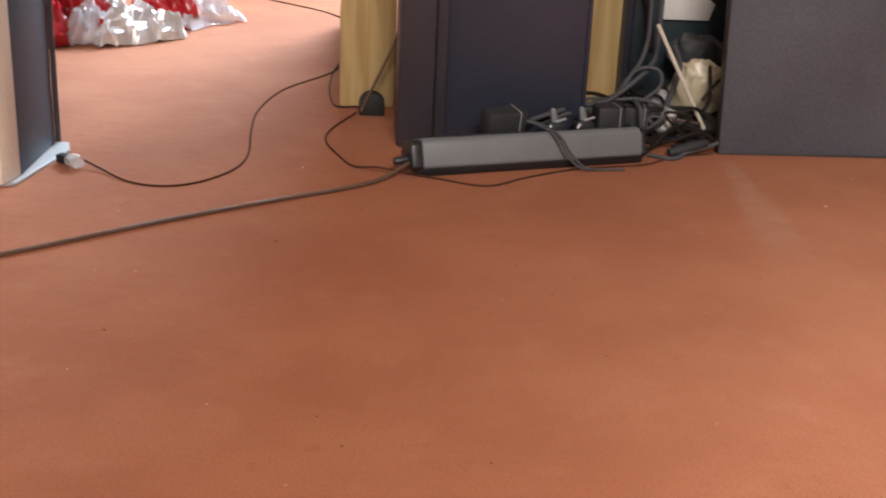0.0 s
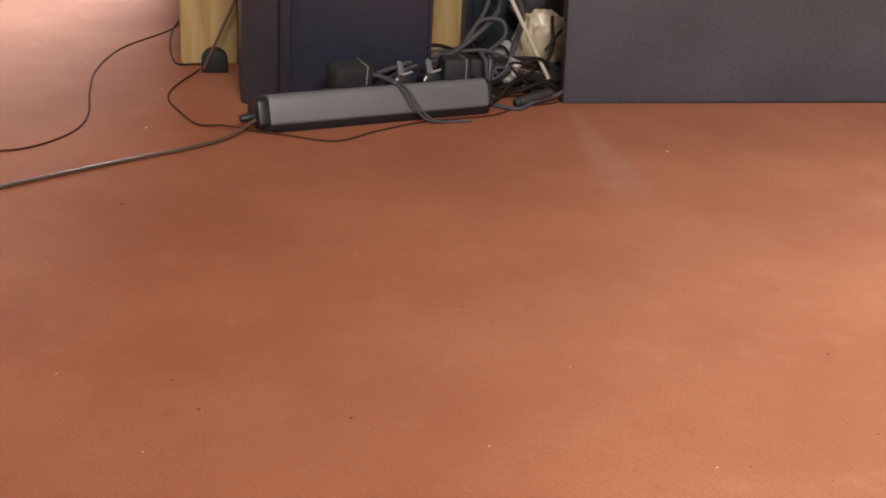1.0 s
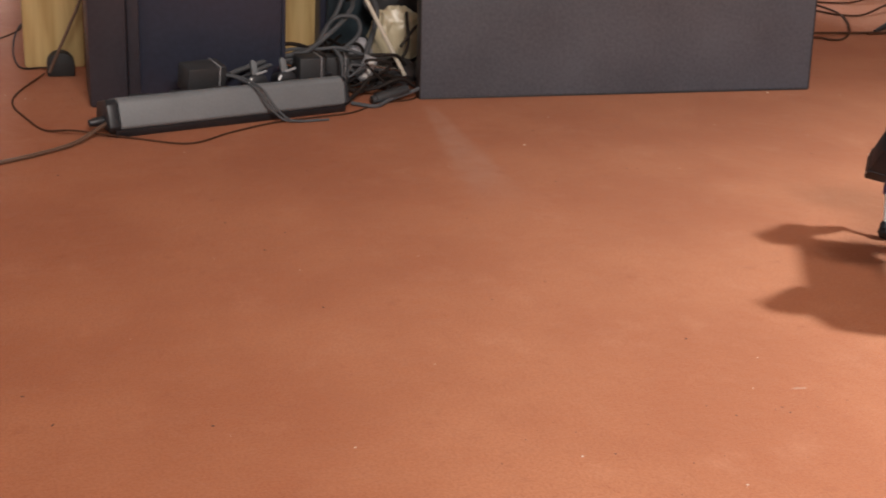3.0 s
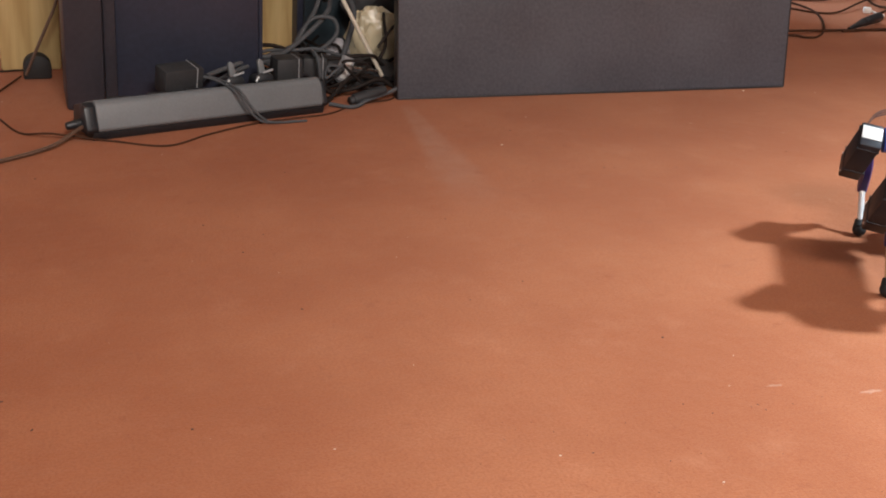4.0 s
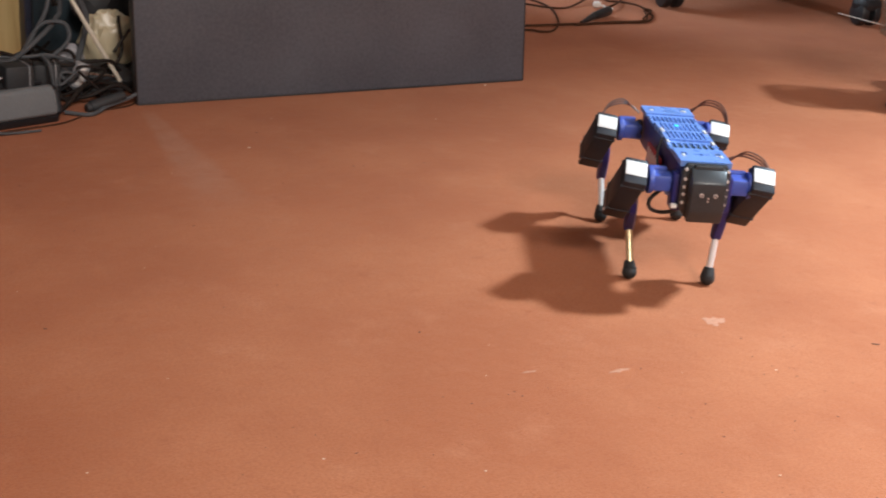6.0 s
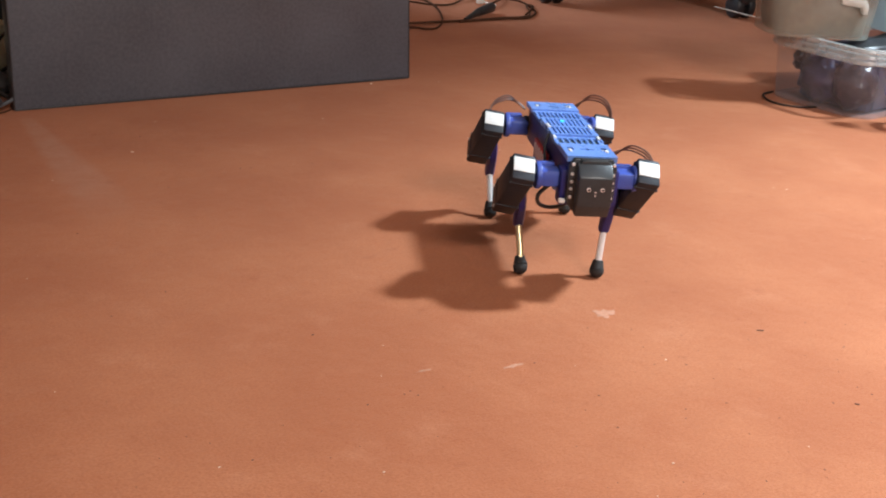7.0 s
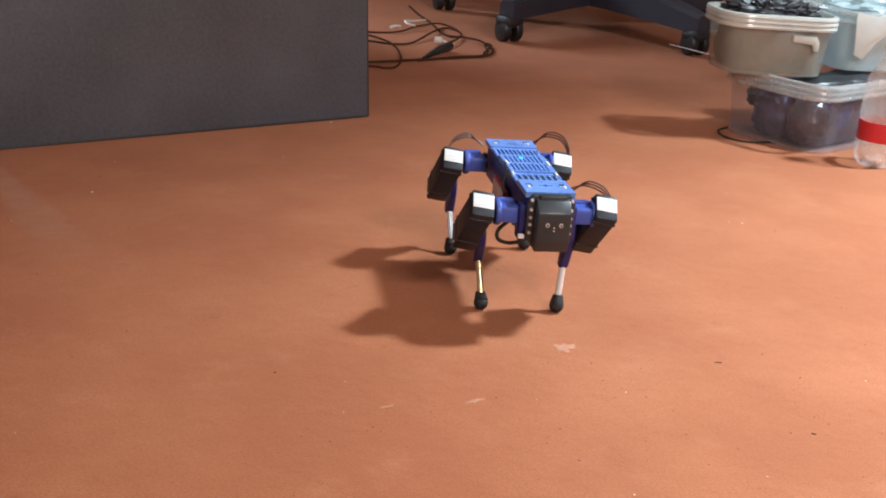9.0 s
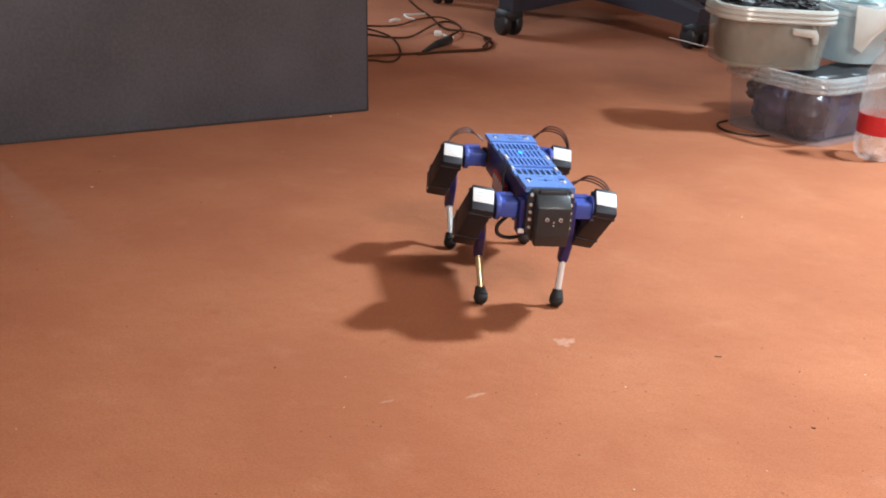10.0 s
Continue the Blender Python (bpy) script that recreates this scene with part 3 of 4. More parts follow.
# ---- tangle between cabinet and board ----
TG = "tangle of cables"
cable([(0.236, 1.622, 0.040), (0.255, 1.649, 0.042), (0.289, 1.668, 0.048), (0.320, 1.686, 0.053), (0.359, 1.705, 0.053), (0.386, 1.724, 0.063), (0.416, 1.742, 0.082), (0.436, 1.761, 0.096), (0.448, 1.78, 0.125), (0.450, 1.79, 0.30)],
      0.0035, CABLE_GREY, "thick grey cable rising behind the power strip", group=TG)
cable([(0.262, 1.640, 0.034), (0.300, 1.668, 0.044), (0.345, 1.70, 0.047), (0.376, 1.725, 0.052), (0.404, 1.750, 0.080), (0.428, 1.775, 0.110), (0.436, 1.79, 0.16), (0.430, 1.80, 0.30)],
      0.0032, CABLE_GREY, "thick grey cable rising beside the pine leg", group=TG)
cable([(0.318, 1.71, 0.034), (0.332, 1.72, 0.051), (0.356, 1.72, 0.056), (0.385, 1.72, 0.055), (0.415, 1.72, 0.056), (0.45, 1.725, 0.045)], 0.0026, CABLE_GREY, "grey cable lying over the adapters", group=TG)
cable([(0.395, 1.90, 0.200), (0.415, 1.89, 0.192), (0.440, 1.87, 0.180), (0.450, 1.85, 0.150), (0.452, 1.83, 0.100)], 0.0040, CABLE_BLACK, "black cable bent across the pine leg", group=TG)
cable([(0.360, 1.74, 0.026), (0.378, 1.74, 0.034), (0.408, 1.74, 0.041), (0.432, 1.74, 0.055), (0.448, 1.74, 0.072), (0.447, 1.742, 0.089), (0.436, 1.744, 0.096), (0.415, 1.748, 0.093), (0.401, 1.75, 0.077), (0.389, 1.752, 0.056), (0.37, 1.755, 0.03)],
      0.0030, CABLE_GREY, "grey cable bent into a loose loop", group=TG)
cable([(0.25, 1.68, 0.045), (0.30, 1.695, 0.062), (0.345, 1.715, 0.064), (0.385, 1.72, 0.050), (0.43, 1.70, 0.03)], 0.0028, CABLE_BLACK, "black cable lying over the adapters", group=TG)
cable([(0.39, 1.60, 0.004), (0.42, 1.64, 0.010), (0.455, 1.67, 0.028), (0.50, 1.69, 0.018), (0.53, 1.72, 0.008)], 0.0032, CABLE_BLACK, "black cable bent beside the power strip", group=TG)
cable([(0.41, 1.62, 0.004), (0.44, 1.605, 0.003), (0.468, 1.628, 0.006), (0.515, 1.648, 0.016), (0.54, 1.69, 0.03)], 0.0028, CABLE_GREY, "grey cable end near the board", group=TG)
cable([(0.405, 1.645, 0.022), (0.428, 1.655, 0.008), (0.46, 1.69, 0.012), (0.49, 1.71, 0.03), (0.515, 1.72, 0.055), (0.52, 1.75, 0.10)], 0.0024, CABLE_BLACK, "thin black cable climbing through the tangle", group=TG)
cable([(0.50, 1.705, 0.060), (0.522, 1.715, 0.084), (0.537, 1.72, 0.098), (0.545, 1.73, 0.14)], 0.0022, CABLE_BLACK, "thin black cable against the plastic bag", group=TG)
cable([(0.42, 1.68, 0.006), (0.45, 1.66, 0.012), (0.49, 1.665, 0.024), (0.515, 1.67, 0.012)], 0.0030, CABLE_BLACK, "short black cable under the stick", group=TG)
cable([(0.462, 1.74, 0.13), (0.474, 1.745, 0.10), (0.468, 1.75, 0.06), (0.455, 1.75, 0.02)], 0.0042, CABLE_GREY, "grey cable hanging behind the stick", group=TG)
rng = random.Random(5)
for k in range(12):
    x, y = rng.uniform(0.42, 0.52), rng.uniform(1.665, 1.80)
    pts = [(x, y, 0.01)]
    for j in range(4):
        x = min(0.555, max(0.405, x + rng.uniform(-0.07, 0.07)))
        y = min(1.82, max(1.66, y + rng.uniform(-0.04, 0.05)))
        pts.append((x, y, rng.uniform(0.006, 0.055)))
    cable(pts, rng.uniform(0.0018, 0.0032), CABLE_BLACK if k % 3 else CABLE_GREY, "loose cable in a tangle behind the power strip", group=TG)
for k in range(7):
    x, y = rng.uniform(0.335, 0.40), rng.uniform(1.73, 1.86)
    pts = [(x, y, 0.008)]
    for j in range(4):
        x = min(0.43, max(0.335, x + rng.uniform(-0.05, 0.05)))
        y = min(1.88, max(1.72, y + rng.uniform(-0.05, 0.05)))
        pts.append((x, y, rng.uniform(0.006, 0.035)))
    cable(pts, rng.uniform(0.0026, 0.0042), CABLE_BLACK if k % 2 else CABLE_GREY, "loose cable heaped before the pine leg", group=TG)
single("stick", rod((0.504, 1.690, 0.022), (0.434, 1.735, 0.160), 0.0030, 0.0030, 12, bevel=0.0008), STICK, "pale thin stick leaning in the cable tangle", "stick")
single("steel_pin", rod((0.455, 1.675, 0.040), (0.497, 1.685, 0.031), 0.0018, 0.0012, 10), STEEL, "thin bright metal pin in the tangle", "pin")
single("plastic_bag", crumple((0.512, 1.775, 0.052), (0.040, 0.026, 0.054), 4, 0.24, 2.6, 4), BAG, "crumpled yellowish translucent plastic bag among cables", "bag", 25)
single("small_bag", crumple((0.456, 1.77, 0.040), (0.018, 0.014, 0.018), 9, 0.35, 2.4, 3), FILM, "small crinkled clear plastic bag among cables", "bag", 25)
single("black_cloth", crumple((0.480, 1.770, 0.012), (0.072, 0.080, 0.026), 31, 0.3, 2.2, 4, 0.001), MATT_BLACK, "crumpled black cloth under the cable tangle", "cloth", 30)
# Added box that stands in for the darkness under the desk.
case = thing("dark_backdrop", "dark box added to fill the dark behind the cables", "computer")
part("body", block(0.535, 1.99, 0.23, 0.226, 0.20, 0.46, 0.006), NAVY, case)
part("backdrop_front", block(0.535, 1.886, 0.23, 0.206, 0.012, 0.44, 0.004), TEAL, case)
part("white_plate", prism([(0.472, 0.143), (0.545, 0.143), (0.553, 0.168), (0.503, 0.203), (0.468, 0.188)], "y", 1.872, 1.880, 0.001), WHITE_PLASTIC, case, "white plate on the front")
single("black_bag", crumple((0.520, 1.835, 0.098), (0.045, 0.020, 0.034), 6, 0.3, 2.5, 3), MATT_BLACK, "crumpled black bag stuffed behind the cables", "bag", 30)

# ---- wrappers on the floor behind the cabinet end ----
def crumpled_sheet(c, w, d, h, turn, seed, n=44):
    """A thin crinkled sheet that lies in a heap: a domed grid with sharp folds and a torn outline."""
    bm = bmesh.new()
    o = Vector((seed * 3.7, seed * 1.9, seed * 5.3))
    rows = []
    for i in range(n + 1):
        row = []
        for j in range(n + 1):
            u, v = 2 * i / n - 1, 2 * j / n - 1
            q = Vector((u, v, 0.0))
            edge = 1 + 0.22 * noise.noise(q * 1.6 + o)
            dome = max(0.0, 1 - max(abs(u), abs(v)) ** 2.2)
            fold = abs(noise.noise(q * 1.9 + o)) + 0.55 * abs(noise.noise(q * 4.3 + o * 2)) + 0.28 * abs(noise.noise(q * 9.0 + o))
            z = h * (0.55 * dome ** 0.6 + 0.75 * (fold - 0.25) * (0.25 + 0.75 * dome))
            p = pose(0, 0, 0, 0, 0, turn) @ Vector((u * w / 2 * edge + 0.10 * w * noise.noise(q * 3 + o), v * d / 2 * edge + 0.10 * d * noise.noise(q * 3 - o), 0))
            row.append(bm.verts.new((c[0] + p.x, c[1] + p.y, max(0.0012, c[2] + z))))
        rows.append(row)
    for i in range(n):
        for j in range(n):
            bm.faces.new((rows[i][j], rows[i + 1][j], rows[i + 1][j + 1], rows[i][j + 1]))
    return bm


def sheet_part(name, bm, material, parent, label, smooth):
    ob = part(name, bm, material, parent, label, smooth)
    solid = ob.modifiers.new("thickness", "SOLIDIFY")
    solid.thickness, solid.offset = 0.0007, 1.0
    return ob


wr = thing("gift_wrapping", "pile of crumpled red and silver wrapping", "wrapping", Matrix.Translation((-0.40, 2.36, 0)))
sheet_part("red_sheet", crumpled_sheet((-0.105, -0.020, 0.0), 0.17, 0.20, 0.110, 25, 1, 34), RED_WRAP, wr, "shiny red sheet", 25)
sheet_part("clear_cover", crumpled_sheet((-0.070, -0.065, 0.0), 0.10, 0.10, 0.085, 40, 9, 30), FILM, wr, "clear crinkled film over the red", 20)
sheet_part("silver_sheet", crumpled_sheet((0.000, -0.028, 0.0), 0.185, 0.130, 0.088, 38, 3, 28), SILVER_WRAP, wr, "crumpled silver foil", 0)
sheet_part("red_flap", crumpled_sheet((0.045, 0.085, 0.02), 0.10, 0.09, 0.085, 30, 7, 34), RED_WRAP, wr, "shiny red flap", 25)
sheet_part("clear_film", crumpled_sheet((0.095, 0.135, 0.0), 0.17, 0.13, 0.060, 52, 8), FILM, wr, "clear wrapping film", 20)
sheet_part("red_strip", crumpled_sheet((0.095, 0.095, 0.0), 0.13, 0.05, 0.020, 55, 12), RED_WRAP, wr, "red strip", 25)

# ---- cable pile behind the board ----
PILE = "cables on the floor behind the board"
z1, z2 = 0.003, 0.009
cable([(1.24, 1.99, z1), (1.366, 1.976, z1), (1.388, 1.957, z1), (1.417, 1.960, z1), (1.472, 2.019, z1), (1.535, 2.125, z1), (1.562, 2.205, z1), (1.555, 2.28, z1), (1.50, 2.36, z1)], 0.0021, CABLE_DARK,
      "black cable bent round on carpet", group=PILE)
cable([(1.22, 2.02, z1), (1.363, 1.985, z2), (1.501, 2.008, z1), (1.619, 2.005, z1), (1.673, 2.002, z1), (1.722, 2.035, z1), (1.747, 2.072, z1), (1.758, 2.125, z2), (1.747, 2.167, z2), (1.746, 2.236, z1), (1.811, 2.378, z1),
       (1.853, 2.483, z1), (1.91, 2.602, z1)], 0.0024, CABLE_DARK, "long black cable looping back over carpet", group=PILE)
cable([(1.48, 2.26, z1), (1.525, 2.205, z1), (1.552, 2.168, z1), (1.602, 2.166, z1), (1.704, 2.233, z2), (1.790, 2.305, z1), (1.812, 2.300, z1), (1.795, 2.239, z1), (1.718, 2.156, z2), (1.638, 2.102, z2), (1.60, 2.06, 0.012)],
      0.0021, CABLE_DARK, "black cable in a wide bend on carpet", group=PILE)
cable([(1.50, 2.33, z1), (1.638, 2.287, z1), (1.722, 2.312, z2), (1.800, 2.334, z2), (1.822, 2.300, z1), (1.80, 2.25, z1)], 0.0020, CABLE_DARK, "black cable crossing the pile", group=PILE)
cable([(1.673, 2.006, z2), (1.723, 2.050, z2), (1.772, 2.102, z1), (1.742, 2.090, z2), (1.690, 2.018, z1), (1.60, 2.012, z1), (1.50, 2.000, z1)], 0.0022, CABLE_DARK, "doubled black cable with a small knot", group=PILE)
cable([(1.637, 2.295, 0.012), (1.652, 2.297, 0.014), (1.668, 2.301, 0.012)], 0.0034, WHITE_PLASTIC, "short white lead in the cable pile", group=PILE)
cable([(1.712, 2.305, 0.012), (1.702, 2.319, 0.014), (1.712, 2.345, 0.016), (1.732, 2.350, 0.014), (1.760, 2.360, 0.012), (1.792, 2.374, 0.010)], 0.0022, WHITE_PLASTIC, "white lead with a hooked end", group=PILE)
ferr = thing("cable_plug", "black plug body lying in the cable pile", "plug", pose(1.590, 2.050, 0.010, 0, 0, 30))
part("body", rod((-0.020, 0, 0), (0.056, 0, 0.002), 0.008, 0.010, 14, bevel=0.002), BLACK, ferr)
part("tail", rod((-0.080, 0, -0.005), (-0.018, 0, 0), 0.003, 0.0075, 12), BLACK, ferr)
cap = thing("white_connector", "small white connector on a short lead", "connector", pose(1.664, 2.152, 0.010, 0, 0, -30))
part("body", block(0, 0, 0, 0.016, 0.012, 0.012, 0.003), WHITE_PLASTIC, cap)
part("lead", hose([(0.006, 0, 0), (0.014, -0.010, -0.002), (0.022, -0.020, -0.003), (0.032, -0.022, -0.004)], 0.0024), WHITE_PLASTIC, cap)
cable([(2.150, 1.930, 0.022), (2.170, 1.895, 0.018), (2.190, 1.850, 0.014), (2.235, 1.815, 0.010)], 0.0010, WHITE_PLASTIC, "thin white wire beside the chair wheel")

# ---- office chair base ----
HUB = Vector((2.195, 2.262, 0))
chair = thing("office_chair", "navy-black office chair base on twin castors", "chair", Matrix.Translation(HUB))
part("hub", rod((0, 0, 0.075), (0, 0, 0.15), 0.045, 0.034, 24, bevel=0.004), NAVY_CHAIR, chair)
part("gas_lift", rod((0, 0, 0.14), (0, 0, 0.40), 0.025, 0.025, 20), BLACK, chair)
part("seat", block(0, 0, 0.44, 0.46, 0.44, 0.07, 0.03), NAVY_CHAIR, chair)
for k in range(5):
    a = radians(199 + 72 * k)
    d = Vector((math.cos(a), math.sin(a), 0))
    s = Vector((-d.y, d.x, 0))
    rings = []
    for t, w, zt, zb in ((0.03, 0.040, 0.150, 0.062), (0.12, 0.036, 0.142, 0.062), (0.24, 0.031, 0.120, 0.058), (0.345, 0.027, 0.100, 0.054), (0.378, 0.018, 0.092, 0.056)):
        c = d * t
        rings.append([c + s * w + Vector((0, 0, zb)), c + s * w + Vector((0, 0, zt - 0.008)), c + s * (w * 0.7) + Vector((0, 0, zt)),
                      c - s * (w * 0.7) + Vector((0, 0, zt)), c - s * w + Vector((0, 0, zt - 0.008)), c - s * w + Vector((0, 0, zb))])
    part("arm", lofted(rings, caps=True), NAVY_CHAIR, chair)
    c = d * 0.360
    roll_dir = (s * math.cos(k * 1.3 + 0.5) + d * math.sin(k * 1.3 + 0.5))
    side = Vector((-roll_dir.y, roll_dir.x, 0))
    cast = part("castor", rod(c + Vector((0, 0, 0.050)), c + Vector((0, 0, 0.074)), 0.011, 0.011, 14), BLACK, chair)
    part("hood", block(c.x, c.y, 0.046, 0.052, 0.052, 0.030, 0.013), BLACK, cast)
    for g in (-1, 1):
        part("wheel", rod(c + side * (g * 0.006) + Vector((0, 0, 0.027)), c + side * (g * 0.024) + Vector((0, 0, 0.027)), 0.027, 0.026, 24, bevel=0.004), BLACK, cast)


# ---- food tubs ----
def tub(name, label, m, w, d, hgt, skin, edge, lips=2, taper=0.90, r=0.032, group="stacked tubs", step=0.014):
    ob = thing(name, label, "tub", m, group)
    rings = []
    for f, z in ((0.0, 0.003), (0.02, 0.0), (0.05, 0.004), (0.5, hgt * 0.5), (1.0, hgt - 0.012), (1.0, hgt)):
        k = taper + (1 - taper) * f
        rings.append([(w / 2 + (x - w / 2) * k, d / 2 + (y - d / 2) * k, z) for x, y in rounded(w, d, r)])
    b = lofted(rings)
    b.faces.new([v for v in list(b.verts)[:len(rings[0])]][::-1])
    part("wall", b, skin, ob)
    for j in range(lips):
        z0 = hgt - step * j
        o = [(x, y) for x, y in rounded(w, d, r + 0.006, 6, 0.006)]
        i = [(x, y) for x, y in rounded(w, d, r - 0.002, 6, -0.001)]
        ringset = [[(x, y, z0 - 0.004) for x, y in i], [(x, y, z0 - 0.004) for x, y in o], [(x, y, z0 - 0.001) for x, y in rounded(w, d, r + 0.0075, 6, 0.0075)],
                   [(x, y, z0 + 0.003) for x, y in o], [(x, y, z0 + 0.004) for x, y in i], [(x, y, z0 - 0.004) for x, y in i]]
        part("rim", lofted(ringset), edge, ob, "frosted pale rim")
    return ob


T1 = pose(1.686, 1.178, 0, 0, 0, 4)
lower = tub("plastic_tub", "clear plastic tub packed with dark bags", T1, 0.34, 0.200, 0.110, TUB, RIM, 3, 0.93, 0.040, step=0.0088)
inner = bmesh.new()
stuffed = []
for z, k in ((0.005, 0.66), (0.006, 0.78), (0.03, 0.80), (0.055, 0.80), (0.074, 0.80), (0.086, 0.78), (0.094, 0.58), (0.097, 0.05)):
    ring = []
    for x, y in rounded(0.34, 0.172, 0.040, 22):
        f = k * (1 + 0.10 * noise.noise(Vector((x * 26, y * 26, z * 34))) + 0.05 * noise.noise(Vector((x * 90, y * 90, z * 60))))
        ring.append((0.175 + (x - 0.17) * f, 0.094 + (y - 0.086) * f, z + 0.008 * noise.noise(Vector((x * 30, y * 30, 3))) * (z > 0.02)))
    stuffed.append(ring)
lofted(stuffed, caps=True, into=inner)
tagged(part("dark_bag", inner, CLOTH, None, "", 30), "crumpled dark blue-grey bag packed in tub", "bag").matrix_world = T1
for nm, c, size, seed, mat, lab in (
        ("dark_bag", (0.050, 0.052, 0.048), (0.034, 0.036, 0.044), 41, PURPLE, "crumpled dark purple bag pressed against the tub"),
        ("dark_bag", (0.048, 0.112, 0.046), (0.030, 0.042, 0.040), 42, CLOTH, "crumpled dark blue-grey bag pressed against the tub"),
        ("brown_bag", (0.062, 0.150, 0.066), (0.034, 0.026, 0.024), 43, BROWN_BLACK, "crumpled brown-black bag packed in tub"),
        ("dark_bag", (0.110, 0.046, 0.052), (0.044, 0.028, 0.042), 44, BLUE_CLOTH, "crumpled blue bag pressed against the tub"),
        ("dark_bag", (0.200, 0.048, 0.046), (0.060, 0.030, 0.040), 45, PURPLE, "crumpled dark purple bag at the tub's long side")):
    tagged(part(nm, crumple(c, size, seed, 0.20, 2.4, 4, 0.004), mat, None, "", 40), lab, "bag").matrix_world = T1
tagged(part("black_film", crumple((0.17, 0.060, 0.098), (0.125, 0.058, 0.014), 23, 0.3, 3.0, 4), BLACK, None, "", 30), "crumpled black film on top of the dark bag", "film").matrix_world = T1
T2 = pose(1.604, 1.322, 0.112, 0, 0, -29)
upper = tub("plastic_box", "frosted beige plastic box stacked on a tub", T2, 0.192, 0.125, 0.094, UPPER, FROST, 3, 0.90, 0.040, step=0.0075)
tagged(part("latch", prism([(0.110, 0.068), (0.150, 0.068), (0.156, 0.058), (0.156, 0.044), (0.148, 0.044), (0.145, 0.054), (0.110, 0.058)], "y", -0.006, 0.004, 0.0015), FROST, upper), "pale hooked latch on the box")
fill = bmesh.new()
packed = []
for z, k in ((0.003, 0.62), (0.004, 0.78), (0.03, 0.83), (0.06, 0.84), (0.078, 0.78), (0.084, 0.40), (0.086, 0.04)):
    packed.append([(0.096 + (x - 0.096) * k * (1 + 0.09 * noise.noise(Vector((x * 28, y * 28, z * 30)))),
                    0.0625 + (y - 0.0625) * k * (1 + 0.09 * noise.noise(Vector((x * 28, y * 28, z * 30 + 5)))), z) for x, y in rounded(0.192, 0.125, 0.040, 16)])
lofted(packed, caps=True, into=fill)
tagged(part("paper_bag", fill, TAUPE, None, "", 40), "crumpled taupe paper bag packed in the box", "bag").matrix_world = T2
tagged(part("black_bag", crumple((0.096, 0.062, 0.090), (0.086, 0.054, 0.028), 17, 0.35, 2.6, 5), BLACK, None, "", 25), "crumpled shiny black bag filling the box", "bag").matrix_world = T2
T3 = pose(1.832, 1.258, 0.116, 0, 0, -17)
ice = tub("plastic_box", "frosted blue-white plastic box stacked on a tub", T3, 0.21, 0.150, 0.096, ICE, RIM, 2, 0.94, 0.03)
tagged(part("flap", prism([(0.004, 0.100), (0.050, 0.094), (0.100, 0.104), (0.150, 0.110), (0.150, 0.096), (0.095, 0.080), (0.052, 0.050), (0.030, 0.022), (0.012, 0.030)], "y", -0.011, -0.0085, 0.0008), FROST, ice), "pale folded flap on the front")
tagged(part("blue_white_film", crumple((0.10, 0.07, 0.085), (0.092, 0.062, 0.038), 21, 0.35, 2.4, 4), ICE, None, "", 25), "crumpled blue-white film in the box", "film").matrix_world = T3
cable([(1.70, 1.37, 0.003), (1.668, 1.362, 0.003), (1.645, 1.335, 0.003), (1.640, 1.305, 0.003), (1.655, 1.282, 0.003), (1.688, 1.268, 0.003)], 0.0017, CABLE_BLACK, "black cable loop beside the tub")

# ---- bottle ----
bot = thing("plastic_bottle", "clear plastic bottle with red label on carpet", "bottle", pose(1.752, 1.113, 0, 0, 0, 0) @ Matrix.Diagonal((1.12, 1.12, 1.18, 1)))
prof = [(0.0, 0.006), (0.012, 0.004), (0.020, 0.0), (0.027, 0.006), (0.030, 0.016), (0.031, 0.030), (0.0295, 0.034), (0.0295, 0.062), (0.031, 0.066), (0.031, 0.100),
        (0.029, 0.115), (0.022, 0.132), (0.013, 0.144), (0.0125, 0.160)]
bb = lofted([[(max(r, 0.0004) * (1 + (0.06 * math.cos(5 * a) if z < 0.02 else 0)) * math.cos(a), max(r, 0.0004) * math.sin(a), z) for a in (2 * math.pi * k / 30 for k in range(30))] for r, z in prof])
part("shell", bb, BOTTLE, bot)
part("red_band", lofted([[(r * math.cos(a), r * math.sin(a), z) for a in (2 * math.pi * k / 30 for k in range(30))] for r, z in ((0.0300, 0.035), (0.0303, 0.037), (0.0303, 0.059), (0.0300, 0.061))]), RED_LABEL, bot, "red paper band")
part("cap", rod((0, 0, 0.155), (0, 0, 0.170), 0.0145, 0.0142, 24, bevel=0.001), WHITE_PLASTIC, bot)

# ---- walking robot ----
YAW = -118.2
robot = thing("robot_dog", "small blue and black four-legged robot standing on carpet", "robot", pose(0.8740, 0.9765, 0.0, 0, 0, YAW))

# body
chassis = part("chassis", block(0.052, 0, 0.117, 0.200, 0.045, 0.036, 0.004), DARK_SHADED_BLUE, robot)
part("belly_battery", block(0.045, 0, 0.099, 0.120, 0.040, 0.016, 0.004), FOILPACK, robot, "dark wrapped battery pack")
for x in (0.0, 0.095):
    part("battery_strap", block(x, 0, 0.099, 0.014, 0.044, 0.020, 0.003), BLUE, robot)
part("circuit_board", block(0.055, -0.0272, 0.112, 0.060, 0.003, 0.018, 0.0006), PCB_RED, robot, "red circuit board edge")
for k in range(5):
    part("pin", block(0.034 + 0.010 * k, -0.0292, 0.112, 0.0014, 0.002, 0.013, 0.0003), WHITE_PLASTIC, robot)
part("connector", block(0.092, -0.0275, 0.106, 0.012, 0.004, 0.010, 0.001), GREEN, robot, "green plastic connector")


